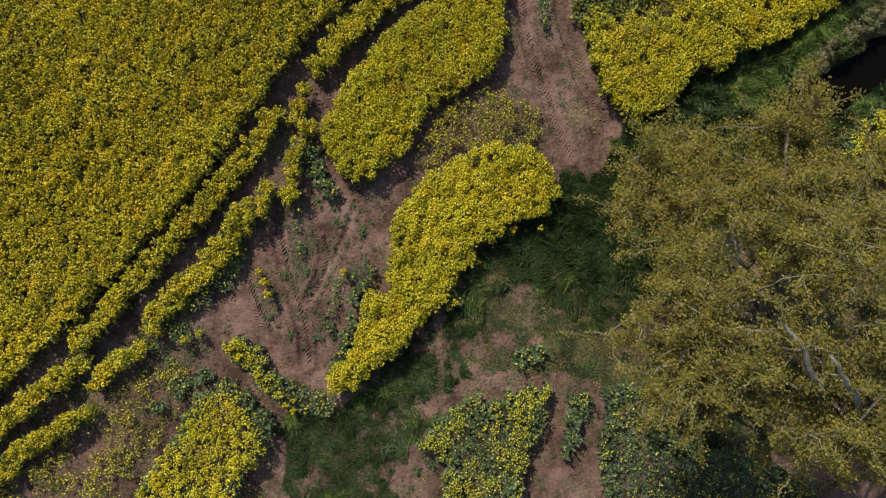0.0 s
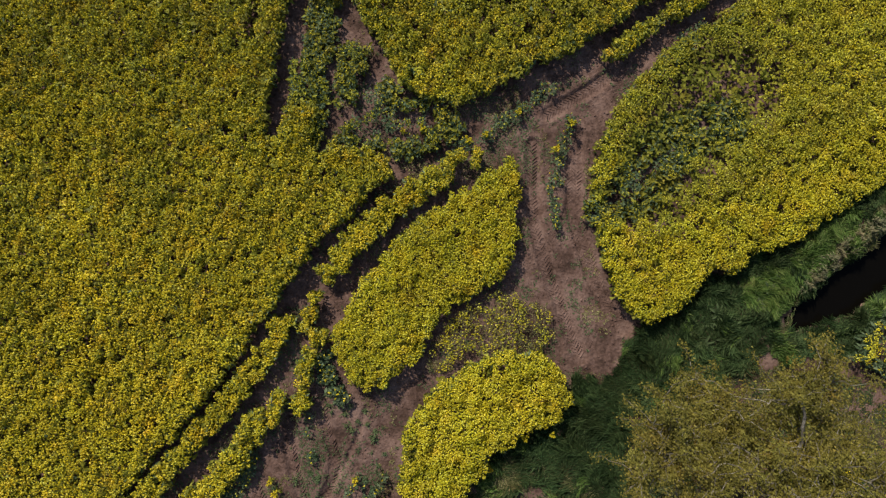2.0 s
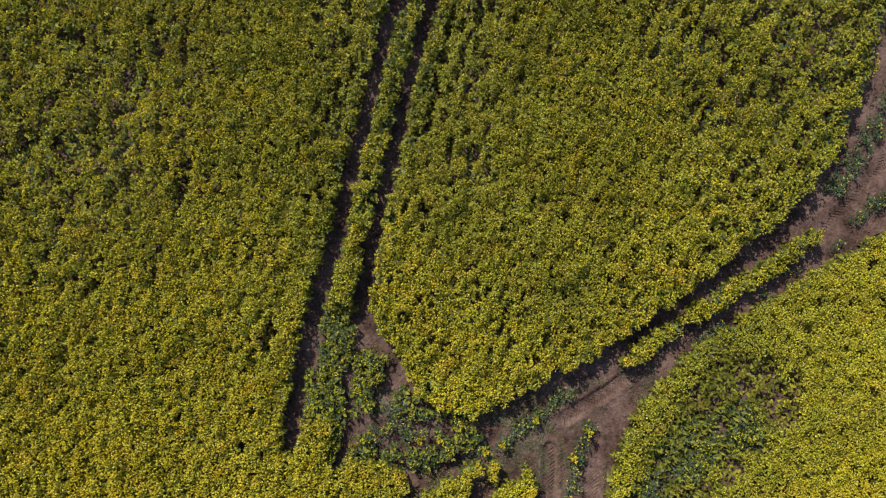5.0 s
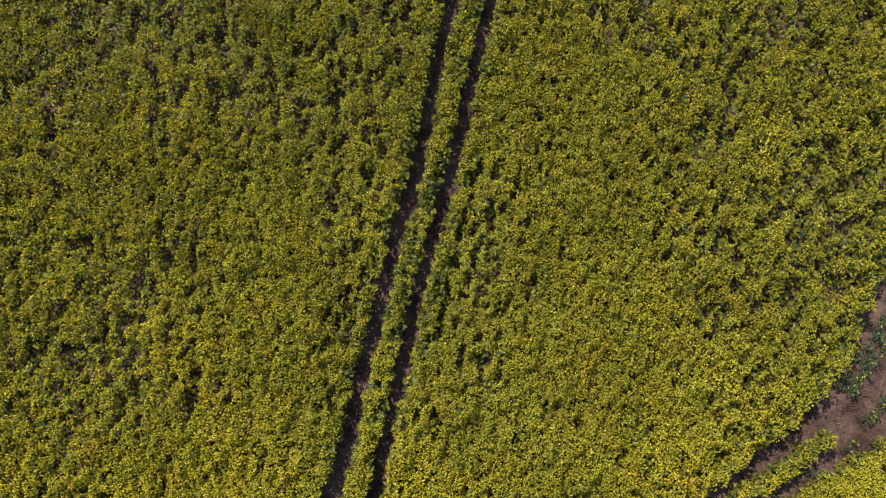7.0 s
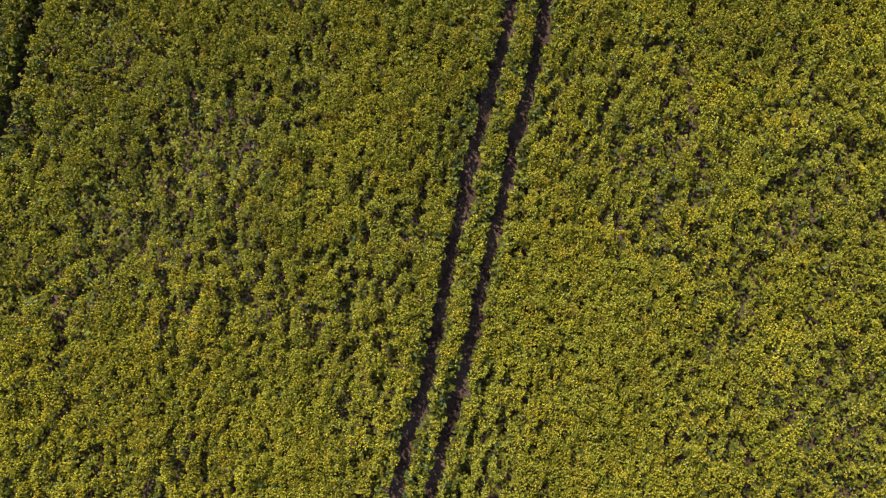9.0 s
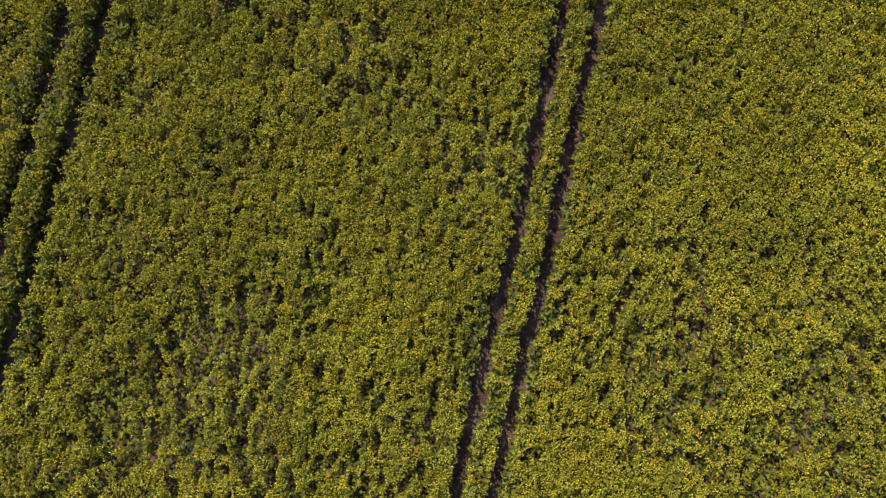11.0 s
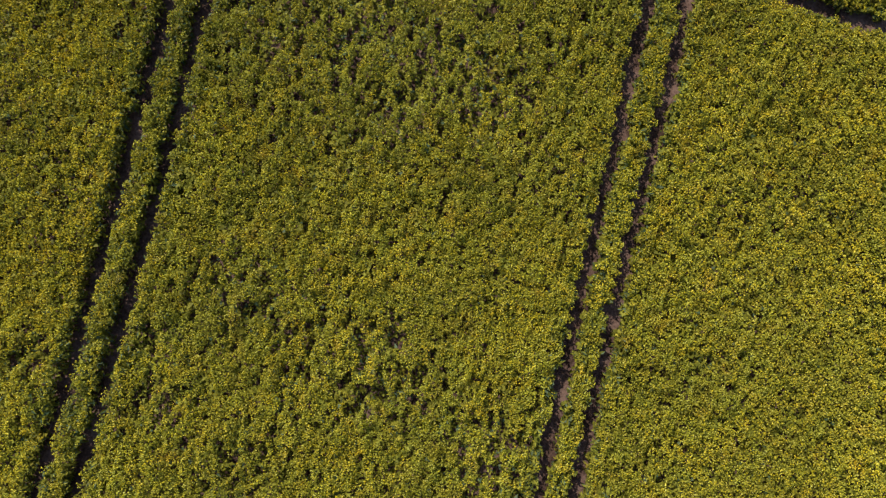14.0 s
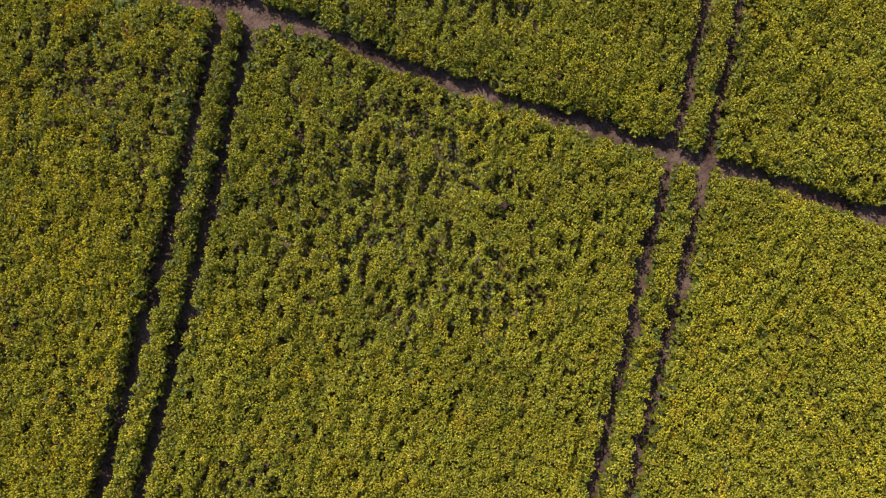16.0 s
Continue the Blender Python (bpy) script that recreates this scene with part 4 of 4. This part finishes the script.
# sprigs of weed scattered over the bare ground, thicker in patches
cx, cy = lattice(-22, 12, -13, 24, 0.12)
film = 0.5 * vnoise(cx, cy, 1.6, 63) + 0.5 * vnoise(cx, cy, 0.45, 64)
rut = np.minimum.reduce([off_line(cx, cy, line) - half for line, half, _ in RUTS])
ok = (depth_in(cx, cy, YARD) > 0.0) & (film + 0.25 * rng.random(len(cx)) > 0.70 + 0.12 * smooth(0.1, -0.1, rut))
for poly in (WEDGE, ISLAND_A, ISLAND_B, ISLAND_C, ISLAND_D, ISLAND_F):
    ok &= depth_in(cx, cy, poly) < 0
x, y = np.repeat(cx[ok], 3), np.repeat(cy[ok], 3)
x, y = x + rng.normal(0, 0.04, len(x)), y + rng.normal(0, 0.04, len(y))
ln = 0.05 + 0.09 * rng.random(len(x))
v, f = leaves(np.stack([x, y, ground_z(x, y) + 0.03], -1), ln, ln * 0.4, 1.2)
tagged(mesh_object("weed_sprigs", v, f, [WEED, STALK], np.repeat((vnoise(x, y, 0.8, 65) > 0.55).astype(int), 2)), "tiny dull green weed sprigs on bare soil", "weed", kind="stuff")


def along(line, gap):
    """Places every gap metres along a polyline, with the direction there."""
    out, rest = [], 0.0
    for (x0, y0), (x1, y1) in zip(line, line[1:]):
        ln = math.hypot(x1 - x0, y1 - y0)
        t = rest
        while t < ln:
            out.append((x0 + (x1 - x0) * t / ln, y0 + (y1 - y0) * t / ln, (x1 - x0) / ln, (y1 - y0) / ln))
            t += gap
        rest = t - ln
    return out


# a print lies along a rut, aside of it by the shift; its two rows of lugs stand at their own heights
PRINTS = [(0, -0.05, 0.055, 0.03), (0, 0.62, 0.02, 0.025), (1, 0.12, 0.03, 0.03), (1, -0.38, 0.025, 0.05), (2, 0.0, 0.06, 0.035), (2, -0.6, 0.02, 0.03), (3, 0.0, 0.05, 0.02), (4, 0.0, 0.045, 0.02), (4, 0.6, 0.03, 0.02),
          (7, 0.0, 0.04, 0.04), (8, 0.0, 0.04, 0.04)]
rnd = random.Random(3)
for which, shift, high_left, high_right in PRINTS:
    vs, fs = [], []
    for x, y, dx, dy in along(RUTS[which][0], 0.185):
        if rnd.random() < 0.08:
            continue
        for side, high in ((-1, high_right), (1, high_left)):
            # a lug of the tread: a slanting ridge from the middle to the edge of the wheel
            d, s = Vector((dx, dy, 0)), Vector((-dy, dx, 0)) * side
            p = Vector((x, y, 0)) + Vector((-dy, dx, 0)) * shift + d * (0.045 * side)
            a, b = p + s * 0.02, p + s * (0.26 + rnd.uniform(-0.03, 0.03)) - d * 0.20
            w = d * (0.04 + rnd.uniform(-0.01, 0.012))
            h = high * (0.5 + vnoise(x, y, 0.8, 57)) + rnd.uniform(0, 0.012)
            i = len(vs)
            for q, up in ((a - w, 0), (a + w, 0), (b + w, 0), (b - w, 0), (a, h), (b, h * 0.8)):
                vs.append((q.x, q.y, float(ground_z(q.x, q.y)) - 0.01 + up))
            fs += [(i, i + 3, i + 5), (i, i + 5, i + 4), (i + 1, i + 4, i + 5), (i + 1, i + 5, i + 2), (i, i + 4, i + 1), (i + 3, i + 2, i + 5)]
    tagged(mesh_object("tyre_print", np.array(vs), np.array(fs), [EARTH]), "raised chevron tyre print in dry brown soil", "tyre track", kind="stuff")


# ---- single plants ----
def part(name, v, f, mat, parent, label=""):
    ob = mesh_object(name, v, f, [mat], parent=parent)
    return tagged(ob, label) if label else ob


def broad_leaf(length, width, turn, rise, droop, base=(0, 0, 0), cells=5):
    """A curved leaf with a folded midrib, growing out from the base."""
    vs, fs = [], []
    c, s = math.cos(turn), math.sin(turn)
    for k in range(cells + 1):
        t = k / cells
        out, up = length * t, length * (rise * t - droop * t * t)
        half = width * 0.5 * math.sin(math.pi * min(1, 0.12 + 0.88 * t)) ** 0.8 if k < cells else 0.004
        for side in (-1, 0, 1):
            vs.append((base[0] + c * out - s * half * side, base[1] + s * out + c * half * side, base[2] + up + (0.25 * half if side else 0)))
    for k in range(cells):
        for j in range(2):
            a = 3 * k + j
            fs += [(a, a + 3, a + 4), (a, a + 4, a + 1)]
    return np.array(vs), np.array(fs)


def place(x, y, turn=0.0, size=1.0, sink=0.02):
    return Matrix.LocRotScale((x, y, float(ground_z(x, y)) - sink), Euler((0, 0, turn)), (size, size, size))


def broadleaf_weed(x, y, seed):
    rnd = random.Random(seed)
    thing = new("broadleaf_weed")
    n = rnd.randint(9, 13)
    for k in range(n):
        v, f = broad_leaf(rnd.uniform(0.28, 0.5), rnd.uniform(0.10, 0.16), 6.283 * k / n + rnd.uniform(-0.3, 0.3), rnd.uniform(0.35, 1.0), rnd.uniform(0.3, 0.7))
        part("leaf", v, f, WEED, thing)
    v, f = tube([(0, 0, -0.05), (0.01, 0.02, 0.25), (0.03, 0.02, 0.5)], [0.02, 0.016, 0.008], 6)
    part("stem", v, f, WEED, thing)
    thing.matrix_basis = place(x, y, rnd.uniform(0, 6.28), rnd.uniform(0.9, 1.35))
    return tagged(thing, "broad-leaved green weed rosette in rough grass", "weed", "weeds in the verge")


for k, (x, y) in enumerate([(13.1, 7.3), (13.9, 7.8), (14.5, 7.0), (15.0, 7.7), (16.2, 8.8), (13.5, 6.7), (15.6, 8.0), (16.8, 9.6), (17.2, 9.9), (12.6, 7.9), (14.3, 8.3), (20.0, 4.8)]):
    broadleaf_weed(x, y, 40 + k)


def rape_plant(seed):
    rnd = random.Random(seed)
    thing = new("rapeseed_plant")
    v, f = tube([(0, 0, -0.05), (0.02, 0.01, 0.35), (-0.01, 0.02, 0.75)], [0.014, 0.011, 0.006], 6)
    part("stem", v, f, LEAF, thing)
    for k in range(9):
        v, f = broad_leaf(rnd.uniform(0.16, 0.3), rnd.uniform(0.07, 0.12), k * 2.4, rnd.uniform(0.2, 0.6), rnd.uniform(0.3, 0.8), (0, 0, 0.08 + 0.06 * k), 4)
        part("leaf", v, f, LEAF, thing)
    for k in range(4):
        a, r = k * 2.1 + rnd.uniform(-0.3, 0.3), rnd.uniform(0.04, 0.2)
        n = 8
        c = np.stack([r * math.cos(a) + rng.normal(0, 0.035, n), r * math.sin(a) + rng.normal(0, 0.035, n), 0.72 + rng.normal(0, 0.05, n)], -1)
        v, f = heads(c, np.full(n, 0.04))
        at = np.arange(n) * 5
        f = np.concatenate([f, np.stack([at, at + 1, np.full(n, len(v))], -1)])
        v = np.concatenate([v, [(r * 0.5 * math.cos(a), r * 0.5 * math.sin(a), 0.5)]])
        part("flower_head", v, f, FLOWER, thing, "yellow flower head")
    return tagged(thing, "single flowering rapeseed plant on bare soil", "rapeseed plant", "single rapeseed plants")


LONE = [(-7.0, -6.4), (-6.6, -6.7), (-9.6, -3.6), (-9.2, -4.0), (-8.3, -4.9), (1.0, -1.7), (1.3, -1.4), (-15.1, -4.6), (-11.9, -3.2), (-11.2, -2.9), (3.2, 1.7), (4.2, 2.2), (-8.1, -0.4), (-4.2, 0.1),
        (6.7, 18.0), (5.9, 16.7), (1.4, 17.1), (2.3, 17.4), (4.0, 18.6), (-0.9, 17.7), (-1.9, 17.6), (-8.4, 0.1), (-7.9, -1.0), (-6.6, -6.2), (5.6, 2.3), (2.5, 0.6)]
first = rape_plant(71)
for k, (x, y) in enumerate(LONE):
    rnd = random.Random(900 + k)
    m = place(x, y, rnd.uniform(0, 6.28), rnd.uniform(0.75, 1.15))
    if k == 0:
        first.matrix_basis = m
    else:
        o = copy_thing(first, m)
        o.scale = m.to_scale()


REED = island_mat("bleached_grass", [(0.0, (0.13, 0.12, 0.05)), (0.6, (0.24, 0.215, 0.115)), (1.0, (0.38, 0.35, 0.22))], 0.8, 0.15, 1.0, 0.2)


def reed_tuft(seed):
    """A tuft of last year's bleached grass, its blades fanning out from one root."""
    rnd = random.Random(seed)
    thing = new("reed_tuft")
    for k in range(22):
        a, out, up = k * 2.4, rnd.uniform(0.06, 0.34), rnd.uniform(0.14, 0.42)
        ca, sa, w = math.cos(a), math.sin(a), rnd.uniform(0.008, 0.016)
        v = [(-sa * w * 1.2, ca * w * 1.2, -0.03), (sa * w * 1.2, -ca * w * 1.2, -0.03),
             (ca * out * 0.5 + sa * w, sa * out * 0.5 - ca * w, up), (ca * out * 0.5 - sa * w, sa * out * 0.5 + ca * w, up), (ca * out, sa * out, up * rnd.uniform(0.6, 1.0))]
        part("blade", np.array(v), np.array([(0, 1, 2), (0, 2, 3), (3, 2, 4)]), REED, thing)
    return tagged(thing, "bleached dry reed tuft on the ditch bank", "grass tuft", "reed tufts on the bank")


reed = reed_tuft(21)
rnd = random.Random(31)
for k in range(56):
    along_bank = rnd.uniform(18.4, 24.4)
    m = place(along_bank, 11.9 + 0.72 * (along_bank - 21.0) + rnd.uniform(-0.75, 0.5), rnd.uniform(0, 6.28), rnd.uniform(0.8, 1.4))
    if k == 0:
        reed.matrix_basis = m
    else:
        o = copy_thing(reed, m)
        o.scale = m.to_scale()


def weed_clump(seed):
    rnd = random.Random(seed)
    pieces = []
    for k in range(42):
        a, r = rnd.uniform(0, 6.28), abs(rnd.gauss(0, 0.11))
        v, f = broad_leaf(rnd.uniform(0.06, 0.15), rnd.uniform(0.03, 0.06), rnd.uniform(0, 6.28), rnd.uniform(0.3, 1.3), rnd.uniform(0.2, 0.8), (r * math.cos(a), r * math.sin(a), rnd.uniform(0, 0.16)), 2)
        pieces.append((v, f, 0))
    co, tri, _ = joined(pieces)
    # every leaf stalk starts from the one root
    starts = np.arange(len(pieces)) * len(pieces[0][0])
    tri = np.concatenate([tri, np.stack([starts, starts + 1, np.full(len(starts), len(co))], -1)])
    co = np.concatenate([co, [(0, 0, -0.01)]])
    return tagged(mesh_object("weed_clump", co, tri, [WEED]), "small grey-green weed clump on bare soil", "weed", "weeds on the bare soil")


CLUMPS = [(-4.8, 3.3), (-4.5, 2.5), (-6.3, 1.3), (-6.5, 0.4), (-8.3, -0.3), (-3.4, 2.1), (-2.8, 1.3), (-3.8, 0.0), (-3.1, 0.7), (-5.2, -2.1), (-4.7, -2.8), (-5.6, -3.2), (-3.9, -1.1), (-1.6, -8.0), (-2.0, -8.6),
          (3.2, -4.8), (5.2, -3.8), (5.8, -4.2), (4.9, -4.4), (-6.9, -3.0), (-7.9, -2.1), (-6.1, 0.0), (-12.8, -4.3), (-11.7, -3.9), (-1.1, -7.3), (-2.8, -7.3), (0.1, -9.4), (-0.6, -9.7), (7.4, 1.3)]
kinds = [weed_clump(s) for s in (11, 12, 13, 14)]
rnd = random.Random(77)
spots = list(CLUMPS)
while len(spots) < 170:
    x, y = rnd.choice(CLUMPS) if rnd.random() < 0.6 else (rnd.uniform(-17, 8), rnd.uniform(-11, 8))
    x, y = x + rnd.gauss(0, 0.6), y + rnd.gauss(0, 0.6)
    if depth_in(np.array(x), np.array(y), YARD) > 0.4 and all(depth_in(np.array(x), np.array(y), p) < 0 for p in (ISLAND_A, ISLAND_B, ISLAND_C, ISLAND_D, ISLAND_F)):
        spots.append((x, y))
for k, (x, y) in enumerate(spots):
    m = place(x, y, rnd.uniform(0, 6.28), rnd.uniform(0.6, 1.5) if k < 29 else rnd.uniform(0.4, 1.0))
    if k < 4:
        kinds[k].matrix_basis = m
    else:
        o = copy_thing(kinds[k % 4], m)
        o.scale = m.to_scale()
